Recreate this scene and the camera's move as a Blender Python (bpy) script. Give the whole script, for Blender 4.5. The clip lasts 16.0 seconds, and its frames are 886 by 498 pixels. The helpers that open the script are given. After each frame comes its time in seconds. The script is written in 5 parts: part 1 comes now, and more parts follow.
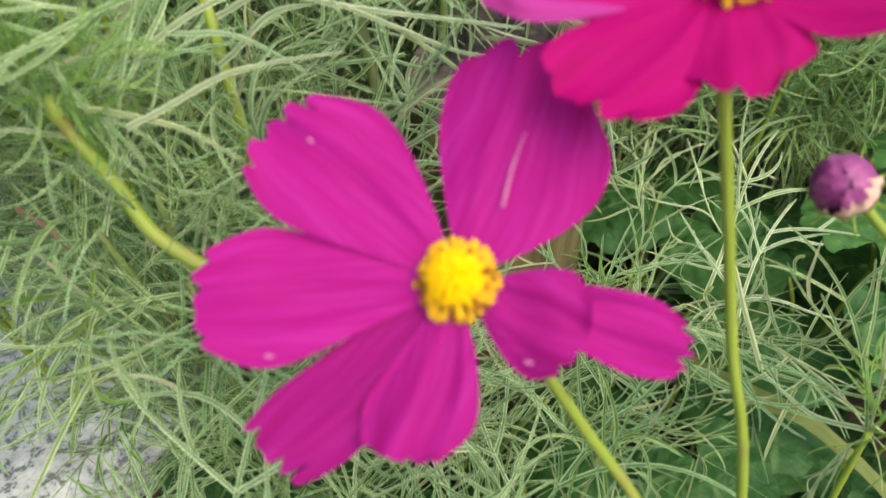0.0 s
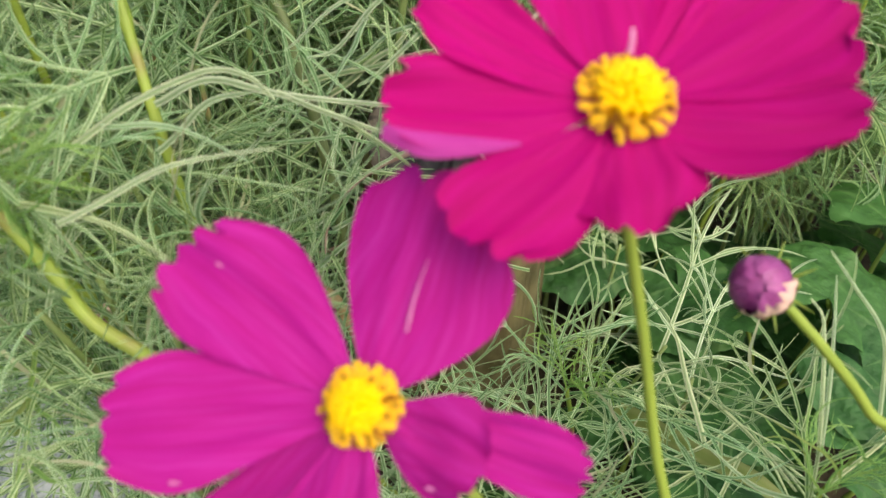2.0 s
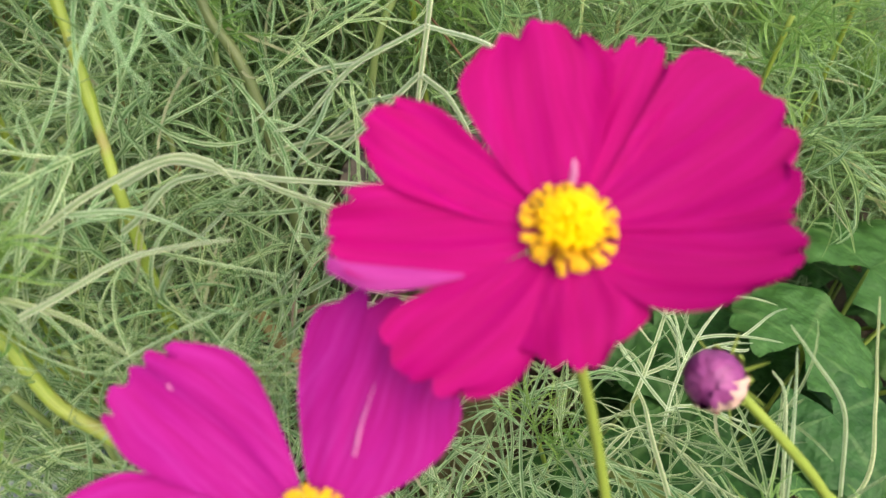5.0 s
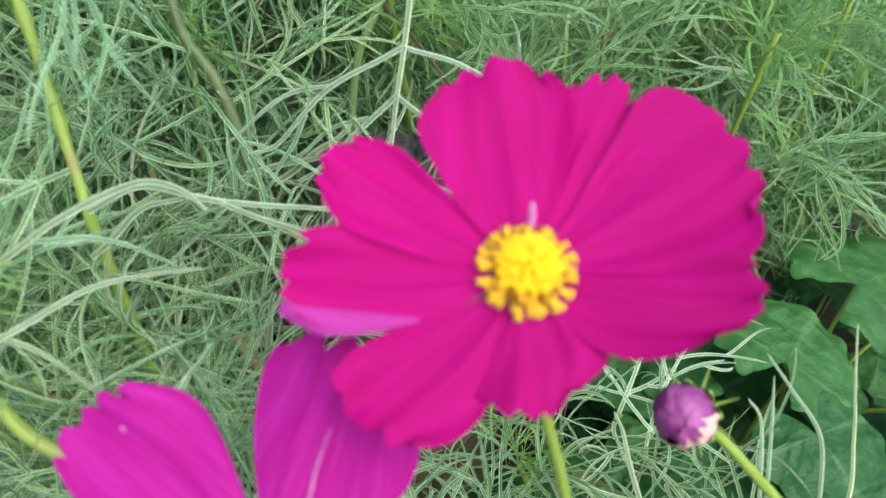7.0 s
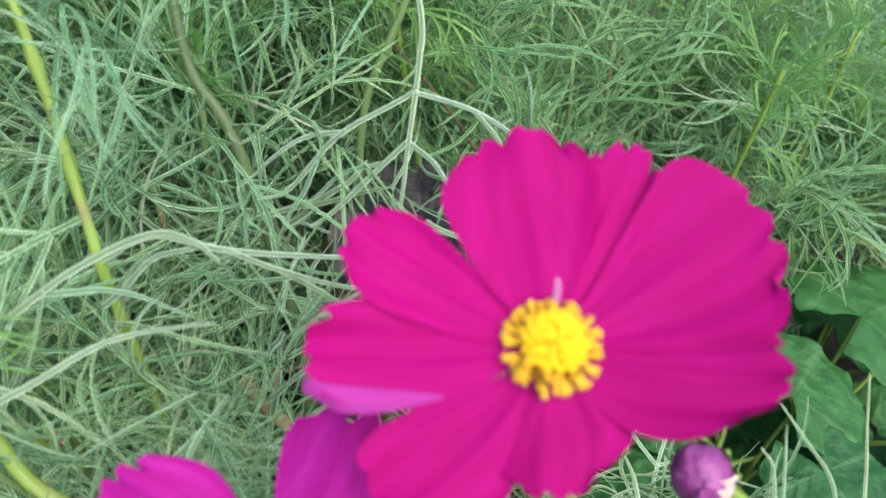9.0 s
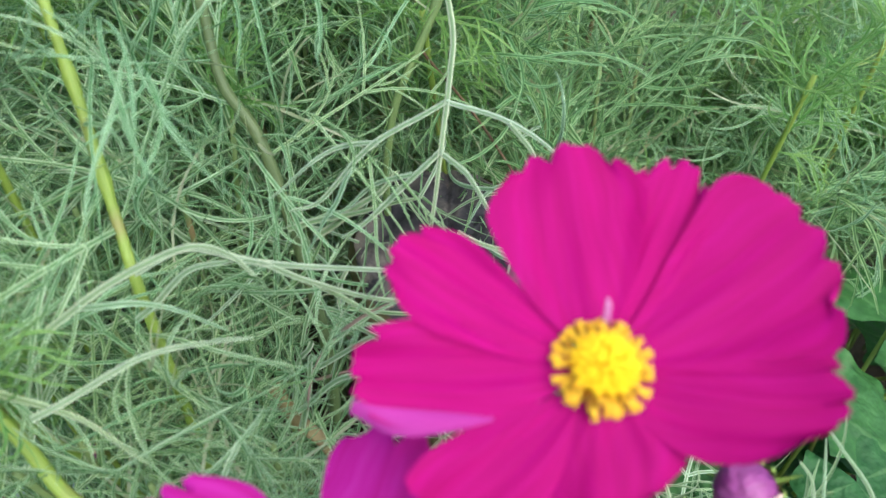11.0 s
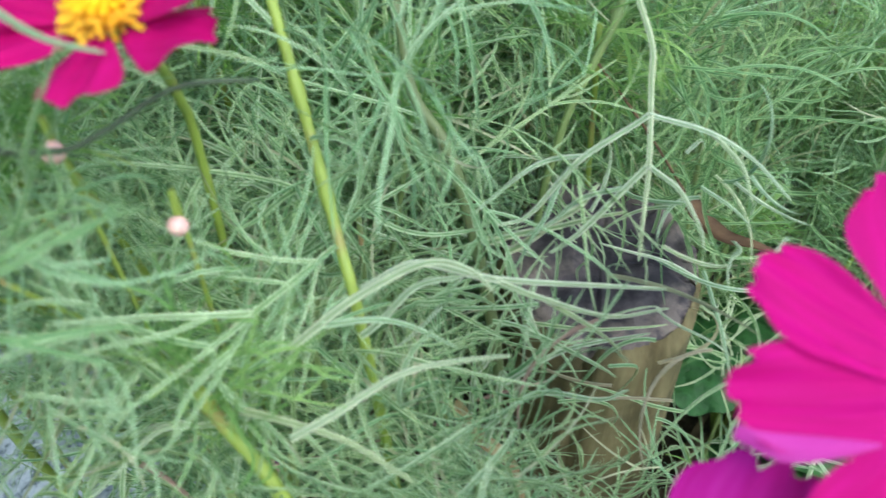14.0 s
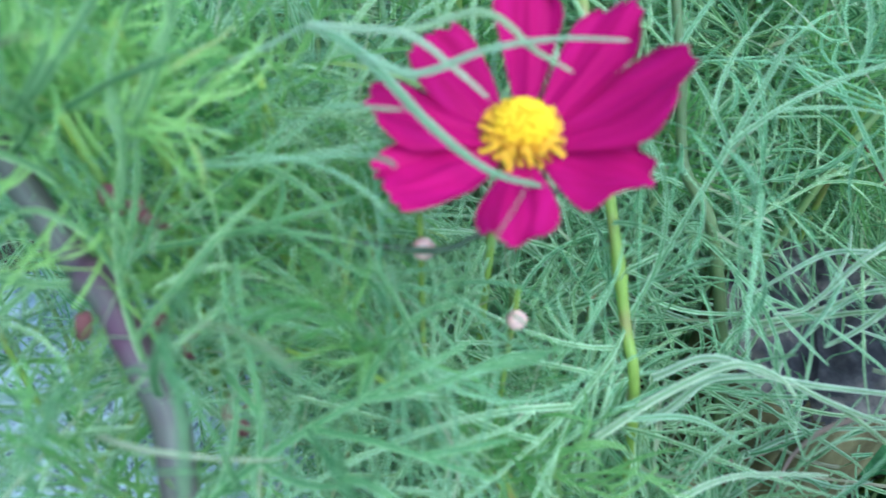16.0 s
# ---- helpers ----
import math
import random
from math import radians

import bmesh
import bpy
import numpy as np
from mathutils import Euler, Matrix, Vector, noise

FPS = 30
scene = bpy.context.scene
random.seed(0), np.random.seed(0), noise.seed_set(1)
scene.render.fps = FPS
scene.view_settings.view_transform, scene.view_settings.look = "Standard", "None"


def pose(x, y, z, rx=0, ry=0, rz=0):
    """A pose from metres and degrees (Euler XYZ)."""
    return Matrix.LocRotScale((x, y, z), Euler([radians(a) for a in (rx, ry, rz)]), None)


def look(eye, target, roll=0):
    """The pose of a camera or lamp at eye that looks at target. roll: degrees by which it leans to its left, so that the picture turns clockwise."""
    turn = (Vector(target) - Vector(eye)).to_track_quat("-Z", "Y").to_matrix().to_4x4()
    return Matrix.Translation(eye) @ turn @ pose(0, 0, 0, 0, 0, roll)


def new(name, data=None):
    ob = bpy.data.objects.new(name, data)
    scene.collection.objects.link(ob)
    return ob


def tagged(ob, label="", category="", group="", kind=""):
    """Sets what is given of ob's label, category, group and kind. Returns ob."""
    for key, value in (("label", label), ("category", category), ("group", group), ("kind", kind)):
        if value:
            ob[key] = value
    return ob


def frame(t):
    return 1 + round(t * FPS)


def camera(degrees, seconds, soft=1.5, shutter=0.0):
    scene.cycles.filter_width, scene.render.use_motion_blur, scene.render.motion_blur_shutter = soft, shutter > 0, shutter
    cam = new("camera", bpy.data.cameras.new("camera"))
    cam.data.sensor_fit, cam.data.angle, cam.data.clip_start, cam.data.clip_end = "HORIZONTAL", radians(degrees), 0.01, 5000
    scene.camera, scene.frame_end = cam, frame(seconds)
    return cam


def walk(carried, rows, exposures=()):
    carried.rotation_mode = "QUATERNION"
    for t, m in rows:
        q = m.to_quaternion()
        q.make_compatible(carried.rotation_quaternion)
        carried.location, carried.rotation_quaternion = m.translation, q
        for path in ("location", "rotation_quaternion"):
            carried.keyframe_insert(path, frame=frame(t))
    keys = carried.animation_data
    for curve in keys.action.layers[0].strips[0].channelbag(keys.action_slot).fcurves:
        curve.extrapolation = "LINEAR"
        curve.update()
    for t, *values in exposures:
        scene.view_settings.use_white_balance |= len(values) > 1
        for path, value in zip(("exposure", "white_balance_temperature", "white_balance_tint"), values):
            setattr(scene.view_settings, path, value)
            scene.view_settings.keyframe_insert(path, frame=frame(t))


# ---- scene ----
cam = camera(62.0, 16.0, shutter=0.5)
cam.data.dof.use_dof = True
cam.data.dof.focus_distance = 0.27
cam.data.dof.aperture_fstop = 14.0
# seconds; sideways, ahead and up in tenths of a metre; yaw, pitch, roll in degrees, on an axis that looks down by 42 degrees
PATH = [
    (0, 0.000, 0.000, -0.000, -0.000, 0.000, 0.000),
    (0.5, 0.030, -0.001, 0.080, 0.147, 0.380, -0.063),
    (1, 0.081, -0.006, 0.108, -0.137, 0.744, -0.188),
    (1.5, 0.143, -0.009, 0.153, -0.039, 0.716, -0.084),
    (2, 0.144, -0.022, 0.182, -0.515, 0.964, 0.085),
    (2.5, 0.118, -0.044, 0.235, -0.503, 0.893, 0.233),
    (3, 0.132, -0.059, 0.317, -0.304, 0.821, 0.141),
    (3.5, 0.122, -0.060, 0.355, -0.619, 1.065, 0.191),
    (4, 0.153, -0.052, 0.408, -0.405, 0.666, 0.217),
    (4.5, 0.172, -0.049, 0.416, -0.612, 0.711, 0.175),
    (5, 0.222, -0.041, 0.390, -0.984, 0.762, 0.357),
    (7.5, 0.292, -0.016, 0.479, -1.061, 0.726, -0.013),
    (8, 0.286, -0.010, 0.495, -1.351, 0.891, -0.020),
    (8.5, 0.305, -0.017, 0.521, -1.289, 0.945, -0.016),
    (9, 0.245, -0.020, 0.563, -1.399, 1.389, -0.074),
    (11.5, 0.155, -0.009, 0.603, -0.249, 1.353, -0.137),
    (12, 0.080, -0.015, 0.615, -0.346, 1.242, -0.350),
    (12.5, 0.034, -0.007, 0.571, -1.371, 1.791, -0.351),
    (13, 0.031, -0.014, 0.590, 0.125, 0.989, -0.402),
    (13.5, -0.152, 0.005, 0.608, 0.158, 1.354, -0.058),
    (14, -0.370, 0.029, 0.608, -0.144, 2.137, -0.195),
    (14.5, -0.567, 0.022, 0.729, 1.283, 0.744, -1.766),
    (14.8, -0.669, 0.016, 0.764, 1.936, 0.545, -1.719),
    (15, -0.745, 0.033, 0.793, 1.538, -0.324, -3.210),
    (15.5, -0.857, 0.017, 0.847, 2.673, -1.079, -4.492),
    (16, -0.995, 0.005, 0.873, 3.526, -0.997, -5.357),
]
TILT = pose(0, 0, 0.30, -42)
LOOKS = [
    (0.0, 0.80, 7300, 4), (5.0, 0.90, 7300, 6), (7.5, 0.93, 5700, 1), (9.0, 0.93, 5700, 1), (11.5, 0.92, 5800, 0), (12.5, 0.92, 6100, 2),
    (14.0, 1.00, 5650, 2), (15.0, 1.00, 4950, -4), (16.0, 0.95, 4600, -10),
]
walk(cam, [(t, TILT @ pose(x * 0.1, y * 0.1, z * 0.1, 90 + p, r, w)) for t, x, y, z, w, p, r in PATH], LOOKS)

# ---- light: bright overcast sky and a wide, weak sun ----
world = bpy.data.worlds.new("sky")
scene.world = world
world.use_nodes = True
wn = world.node_tree
sky = wn.nodes.new("ShaderNodeTexSky")
sky.sky_type = "NISHITA"
sky.sun_disc = False
sky.sun_elevation = radians(56)
sky.sun_rotation = radians(144)
sky.air_density = 1.0
sky.dust_density = 4.0
wn.links.new(sky.outputs[0], wn.nodes["Background"].inputs[0])
wn.nodes["Background"].inputs[1].default_value = 0.15
sun = new("sun", bpy.data.lights.new("sun", "SUN"))
sun.data.energy = 0.75
sun.data.angle = radians(60)
sun.data.color = (1.0, 0.97, 0.92)
sun.matrix_world = look((0.55, -0.75, 1.4), (0, 0, 0))


# ---- materials ----
def shader(name, rough=0.6, spec=0.3):
    m = bpy.data.materials.new(name)
    m.use_nodes = True
    nt = m.node_tree
    bsdf = nt.nodes["Principled BSDF"]
    bsdf.inputs["Roughness"].default_value = rough
    bsdf.inputs["Specular IOR Level"].default_value = spec
    return m, nt, bsdf


def node(nt, kind, **sets):
    n = nt.nodes.new(kind)
    for k, v in sets.items():
        n.inputs[k.replace("_", " ")].default_value = v
    return n


def ramp(nt, fac, *stops):
    r = nt.nodes.new("ShaderNodeValToRGB")
    el = r.color_ramp.elements
    while len(el) < len(stops):
        el.new(0.5)
    for e, (p, c) in zip(el, stops):
        e.position, e.color = p, (*c, 1)
    nt.links.new(fac, r.inputs[0])
    return r.outputs[0]


def blend(nt, kind, fac, a, b):
    n = nt.nodes.new("ShaderNodeMix")
    n.data_type, n.blend_type = "RGBA", kind
    for sock, v in ((n.inputs[0], fac), (n.inputs[6], a), (n.inputs[7], b)):
        if hasattr(v, "is_linked"):
            nt.links.new(v, sock)
        elif isinstance(v, tuple):
            sock.default_value = (*v, 1)
        else:
            sock.default_value = v
    return n.outputs[2]


def bumped(nt, bsdf, height, strength, dist):
    b = node(nt, "ShaderNodeBump", Strength=strength, Distance=dist)
    nt.links.new(height, b.inputs["Height"])
    nt.links.new(b.outputs[0], bsdf.inputs["Normal"])
    return b


def see_through(nt, bsdf, colour, share):
    """Lets part of the light pass through a thin leaf or petal."""
    tr = nt.nodes.new("ShaderNodeBsdfTranslucent")
    nt.links.new(colour, tr.inputs[0])
    mix = nt.nodes.new("ShaderNodeMixShader")
    mix.inputs[0].default_value = share
    nt.links.new(bsdf.outputs[0], mix.inputs[1])
    nt.links.new(tr.outputs[0], mix.inputs[2])
    nt.links.new(mix.outputs[0], nt.nodes["Material Output"].inputs[0])


def uv_scaled(nt, su, sv):
    uv = nt.nodes.new("ShaderNodeUVMap")
    mp = nt.nodes.new("ShaderNodeMapping")
    mp.inputs["Scale"].default_value = (su, sv, 1)
    nt.links.new(uv.outputs[0], mp.inputs[0])
    return uv.outputs[0], mp.outputs[0]


def petal_material(name, main, deep, pale):
    m, nt, bsdf = shader(name, 0.65, 0.10)
    uv, veins = uv_scaled(nt, 1.6, 26)
    n1 = node(nt, "ShaderNodeTexNoise", Scale=1.0, Detail=4.0, Roughness=0.6)
    nt.links.new(veins, n1.inputs["Vector"])
    _, soft = uv_scaled(nt, 0.9, 5)
    n2 = node(nt, "ShaderNodeTexNoise", Scale=1.4, Detail=2.0)
    nt.links.new(soft, n2.inputs["Vector"])
    info = nt.nodes.new("ShaderNodeObjectInfo")
    # vein streaks; their dark and pale tones also paint in shading of the pleats
    c = ramp(nt, n1.outputs[0], (0.30, deep), (0.52, main), (0.75, pale))
    c2 = ramp(nt, n2.outputs[0], (0.3, deep), (0.6, main), (0.8, pale))
    col = blend(nt, "MIX", 0.5, c, c2)
    hue = node(nt, "ShaderNodeHueSaturation", Saturation=1.0)
    mr = node(nt, "ShaderNodeMapRange", To_Min=0.88, To_Max=1.12)
    nt.links.new(info.outputs["Random"], mr.inputs[0])
    nt.links.new(mr.outputs[0], hue.inputs["Value"])
    nt.links.new(col, hue.inputs["Color"])
    nt.links.new(hue.outputs[0], bsdf.inputs["Base Color"])
    bumped(nt, bsdf, n1.outputs[0], 0.22, 0.0004)
    see_through(nt, bsdf, hue.outputs[0], 0.27)
    return m


def thread_material(name, margin, middle, dry, dry_share=0.06, share=0.42):
    """A thin grooved leaf: paler margins, greener middle, now and then a dried one."""
    m, nt, bsdf = shader(name, 0.5, 0.35)
    uv, _ = uv_scaled(nt, 1, 1)
    sep = nt.nodes.new("ShaderNodeSeparateXYZ")
    nt.links.new(uv, sep.inputs[0])
    across = ramp(nt, sep.outputs[1], (0.0, margin), (0.15, margin), (0.36, middle), (0.64, middle), (0.85, margin))
    lobe = nt.nodes.new("ShaderNodeMath")
    lobe.operation = "FLOOR"
    nt.links.new(sep.outputs[0], lobe.inputs[0])
    info = nt.nodes.new("ShaderNodeObjectInfo")
    white = nt.nodes.new("ShaderNodeTexWhiteNoise")
    white.noise_dimensions = "2D"
    pair = nt.nodes.new("ShaderNodeCombineXYZ")
    nt.links.new(lobe.outputs[0], pair.inputs[0])
    nt.links.new(info.outputs["Random"], pair.inputs[1])
    nt.links.new(pair.outputs[0], white.inputs["Vector"])
    tone = ramp(nt, white.outputs["Value"], (0.0, (0.80, 0.88, 0.80)), (0.45, (0.97, 1.0, 0.96)), (1.0, (1.12, 1.10, 1.12)))
    col = blend(nt, "MULTIPLY", 1.0, across, tone)
    coord = nt.nodes.new("ShaderNodeTexCoord")
    ns = node(nt, "ShaderNodeTexNoise", Scale=160.0, Detail=1.0)
    nt.links.new(coord.outputs["Object"], ns.inputs["Vector"])
    mott = ramp(nt, ns.outputs[0], (0.3, (0.75, 0.8, 0.7)), (0.7, (1.15, 1.12, 1.1)))
    col = blend(nt, "MULTIPLY", 0.4, col, mott)
    obt = ramp(nt, info.outputs["Random"], (0.0, (0.86, 0.97, 0.92)), (0.5, (1, 1, 1)), (1.0, (1.07, 1.03, 0.90)))
    col = blend(nt, "MULTIPLY", 1.0, col, obt)
    gt = nt.nodes.new("ShaderNodeMath")
    gt.operation = "GREATER_THAN"
    gt.inputs[1].default_value = 1 - dry_share
    isl = nt.nodes.new("ShaderNodeMath")
    isl.operation = "FRACT"
    mul = nt.nodes.new("ShaderNodeMath")
    mul.operation = "MULTIPLY"
    mul.inputs[1].default_value = 7.31
    nt.links.new(white.outputs["Value"], mul.inputs[0])
    nt.links.new(mul.outputs[0], isl.inputs[0])
    nt.links.new(isl.outputs[0], gt.inputs[0])
    col = blend(nt, "MIX", gt.outputs[0], col, dry)
    nt.links.new(col, bsdf.inputs["Base Color"])
    see_through(nt, bsdf, col, share)
    return m


def stem_material(name, low, high, red=(0.30, 0.20, 0.10)):
    m, nt, bsdf = shader(name, 0.45, 0.4)
    uv, lines = uv_scaled(nt, 3, 14)
    n = node(nt, "ShaderNodeTexNoise", Scale=2.0, Detail=3.0)
    nt.links.new(lines, n.inputs["Vector"])
    col = ramp(nt, n.outputs[0], (0.3, low), (0.65, high))
    coord = nt.nodes.new("ShaderNodeTexCoord")
    n2 = node(nt, "ShaderNodeTexNoise", Scale=45.0, Detail=2.0)
    nt.links.new(coord.outputs["Object"], n2.inputs["Vector"])
    patch = ramp(nt, n2.outputs[0], (0.56, (0, 0, 0)), (0.74, (1, 1, 1)))
    col = blend(nt, "MIX", patch, col, red)
    nt.links.new(col, bsdf.inputs["Base Color"])
    bumped(nt, bsdf, n.outputs[0], 0.35, 0.0005)
    return m


def mottled(name, stops, scale, rough=0.8, bump=0.4, dist=0.002, detail=6.0, spec=0.25, fine=0.0):
    m, nt, bsdf = shader(name, rough, spec)
    coord = nt.nodes.new("ShaderNodeTexCoord")
    n = node(nt, "ShaderNodeTexNoise", Scale=scale, Detail=detail, Roughness=0.65)
    nt.links.new(coord.outputs["Object"], n.inputs["Vector"])
    col = ramp(nt, n.outputs[0], *stops)
    if fine:
        v = node(nt, "ShaderNodeTexNoise", Scale=fine, Detail=3.0, Roughness=0.7)
        nt.links.new(coord.outputs["Object"], v.inputs["Vector"])
        sp = ramp(nt, v.outputs[0], (0.40, (0.20, 0.22, 0.22)), (0.485, (0.85, 0.87, 0.88)), (0.6, (1.08, 1.06, 1.04)))
        col = blend(nt, "MULTIPLY", 0.9, col, sp)
    nt.links.new(col, bsdf.inputs["Base Color"])
    bumped(nt, bsdf, n.outputs[0], bump, dist)
    return m


PETAL_ROSE = petal_material("rose_petal", (0.50, 0.0015, 0.185), (0.39, 0.001, 0.120), (0.57, 0.005, 0.270))
PETAL_VIOLET = petal_material("violet_petal", (0.44, 0.012, 0.265), (0.35, 0.005, 0.165), (0.55, 0.050, 0.42))
PETAL_DARK = petal_material("crimson_petal", (0.52, 0.002, 0.155), (0.40, 0.001, 0.095), (0.60, 0.008, 0.25))
PETAL_PALE = mottled("pale_petal", ((0.3, (0.55, 0.13, 0.38)), (0.7, (0.68, 0.32, 0.52))), 300, 0.6, 0.2, 0.0005)
PETAL_MARK = mottled("marked_petal", ((0.3, (0.58, 0.10, 0.36)), (0.7, (0.68, 0.26, 0.50))), 900, 0.6, 0.2, 0.0005)
PETAL_FOLD = petal_material("pale_petal_back", (0.52, 0.055, 0.36), (0.50, 0.03, 0.29), (0.58, 0.11, 0.44))
FLORET = mottled("yellow_floret", ((0.3, (0.92, 0.50, 0.003)), (0.6, (0.96, 0.66, 0.006))), 500, 0.55, 0.3, 0.0004)
FLORET_TIP = mottled("pale_floret", ((0.3, (0.94, 0.52, 0.012)), (0.7, (0.97, 0.68, 0.08))), 500, 0.55, 0.3, 0.0004)
ANTHER = mottled("brown_anther", ((0.3, (0.22, 0.08, 0.008)), (0.7, (0.45, 0.20, 0.01))), 700, 0.6, 0.3, 0.0004)
DISC = mottled("orange_disc", ((0.35, (0.66, 0.28, 0.005)), (0.65, (0.86, 0.50, 0.006))), 420, 0.7, 0.6, 0.0006)
THREAD = thread_material("thread_leaf", (0.64, 0.77, 0.52), (0.18, 0.32, 0.13), (0.54, 0.56, 0.36), 0.04)
THREAD_FRESH = thread_material("fresh_thread_leaf", (0.40, 0.57, 0.21), (0.21, 0.38, 0.10), (0.36, 0.46, 0.14), 0.03, 0.45)
THREAD_PALE = thread_material("pale_thread_leaf", (0.74, 0.82, 0.62), (0.28, 0.40, 0.21), (0.55, 0.52, 0.32), 0.0)
THREAD_GREEN = thread_material("green_thread_leaf", (0.48, 0.63, 0.33), (0.13, 0.25, 0.085), (0.40, 0.42, 0.22), 0.03)
THREAD_LIME = thread_material("lime_thread_leaf", (0.54, 0.72, 0.28), (0.33, 0.52, 0.15), (0.5, 0.55, 0.2), 0.03, 0.35)
THREAD_CLEAR = thread_material("clear_thread_leaf", (0.76, 0.82, 0.66), (0.27, 0.39, 0.21), (0.5, 0.5, 0.3), 0.0)
STEM = stem_material("green_stem", (0.23, 0.33, 0.045), (0.34, 0.43, 0.08))
STEM_DULL = stem_material("dull_green_stem", (0.17, 0.25, 0.08), (0.26, 0.33, 0.12))
STEM_DARK = stem_material("dark_green_stem", (0.06, 0.09, 0.05), (0.10, 0.14, 0.07), (0.10, 0.06, 0.05))
STEM_BROWN = stem_material("purplish_stem", (0.085, 0.070, 0.075), (0.15, 0.15, 0.11), (0.11, 0.05, 0.08))
SEPAL = stem_material("sepal_green", (0.22, 0.34, 0.05), (0.36, 0.46, 0.10), (0.42, 0.38, 0.14))
SOIL = mottled("dark_soil", ((0.3, (0.035, 0.027, 0.017)), (0.55, (0.085, 0.065, 0.040)), (0.8, (0.15, 0.115, 0.07))), 60, 0.95, 1.0, 0.01, 9.0)
GRANITE = mottled("white_granite", ((0.30, (0.33, 0.37, 0.40)), (0.5, (0.55, 0.59, 0.62)), (0.75, (0.70, 0.73, 0.76))), 55, 0.75, 0.5, 0.002, 5.0, 0.3, 165.0)
DRY = mottled("dry_leaf", ((0.3, (0.11, 0.075, 0.045)), (0.6, (0.21, 0.165, 0.10)), (0.85, (0.36, 0.31, 0.20))), 70, 0.8, 0.5, 0.002)
STRAW_LEAF = mottled("straw_leaf", ((0.3, (0.20, 0.14, 0.06)), (0.6, (0.36, 0.28, 0.14)), (0.85, (0.48, 0.40, 0.24))), 70, 0.8, 0.5, 0.002)
WITHERED_LEAF = mottled("withered_leaf", ((0.3, (0.07, 0.040, 0.022)), (0.6, (0.14, 0.085, 0.045)), (0.85, (0.22, 0.15, 0.085))), 90, 0.8, 0.5, 0.002)
BARK = mottled("dark_twig", ((0.3, (0.035, 0.030, 0.026)), (0.6, (0.085, 0.075, 0.065)), (0.85, (0.16, 0.15, 0.13))), 90, 0.9, 0.9, 0.003)


def broad_material():
    m, nt, bsdf = shader("broad_green_leaf", 0.55, 0.30)
    uv, mp = uv_scaled(nt, 1, 1)
    n = node(nt, "ShaderNodeTexNoise", Scale=5.0, Detail=5.0)
    nt.links.new(uv, n.inputs["Vector"])
    col = ramp(nt, n.outputs[0], (0.3, (0.033, 0.105, 0.030)), (0.6, (0.058, 0.165, 0.046)), (0.8, (0.10, 0.23, 0.08)))
    info = nt.nodes.new("ShaderNodeObjectInfo")
    tone = ramp(nt, info.outputs["Random"], (0.0, (0.7, 0.8, 0.75)), (1.0, (1.25, 1.15, 1.0)))
    col = blend(nt, "MULTIPLY", 1.0, col, tone)
    nt.links.new(col, bsdf.inputs["Base Color"])
    n2 = node(nt, "ShaderNodeTexNoise", Scale=4.5, Detail=2.0)
    nt.links.new(uv, n2.inputs["Vector"])
    # veins that fan out from the stalk
    sep = nt.nodes.new("ShaderNodeSeparateXYZ")
    nt.links.new(uv, sep.inputs[0])
    ang = nt.nodes.new("ShaderNodeMath")
    ang.operation = "ARCTAN2"
    nt.links.new(sep.outputs[1], ang.inputs[0])
    nt.links.new(sep.outputs[0], ang.inputs[1])
    many = nt.nodes.new("ShaderNodeMath")
    many.operation = "MULTIPLY"
    many.inputs[1].default_value = 4.0
    nt.links.new(ang.outputs[0], many.inputs[0])
    wave = nt.nodes.new("ShaderNodeMath")
    wave.operation = "COSINE"
    nt.links.new(many.outputs[0], wave.inputs[0])
    vein = ramp(nt, wave.outputs[0], (0.93, (0, 0, 0)), (0.995, (0.28, 0.28, 0.28)))
    col = blend(nt, "MIX", vein, col, (0.22, 0.36, 0.14))
    nt.links.new(col, bsdf.inputs["Base Color"])
    bumped(nt, bsdf, n2.outputs[0], 0.5, 0.006)
    see_through(nt, bsdf, col, 0.2)
    return m


BROAD = broad_material()


def wood_material():
    m, nt, bsdf = shader("weathered_wood", 0.85, 0.2)
    coord = nt.nodes.new("ShaderNodeTexCoord")
    mp = nt.nodes.new("ShaderNodeMapping")
    mp.inputs["Scale"].default_value = (90, 90, 9)
    nt.links.new(coord.outputs["Object"], mp.inputs[0])
    n = node(nt, "ShaderNodeTexNoise", Scale=1.0, Detail=6.0, Roughness=0.65)
    nt.links.new(mp.outputs[0], n.inputs["Vector"])
    col = ramp(nt, n.outputs[0], (0.28, (0.085, 0.066, 0.032)), (0.5, (0.18, 0.150, 0.078)), (0.75, (0.28, 0.24, 0.135)))
    stain = node(nt, "ShaderNodeTexNoise", Scale=34.0, Detail=4.0, Roughness=0.6)
    nt.links.new(coord.outputs["Object"], stain.inputs["Vector"])
    col = blend(nt, "MULTIPLY", 1.0, col, ramp(nt, stain.outputs[0], (0.36, (0.42, 0.46, 0.42)), (0.52, (0.85, 0.86, 0.80)), (0.68, (1.1, 1.08, 1.0))))
    nt.links.new(col, bsdf.inputs["Base Color"])
    bumped(nt, bsdf, n.outputs[0], 0.8, 0.002)
    return m


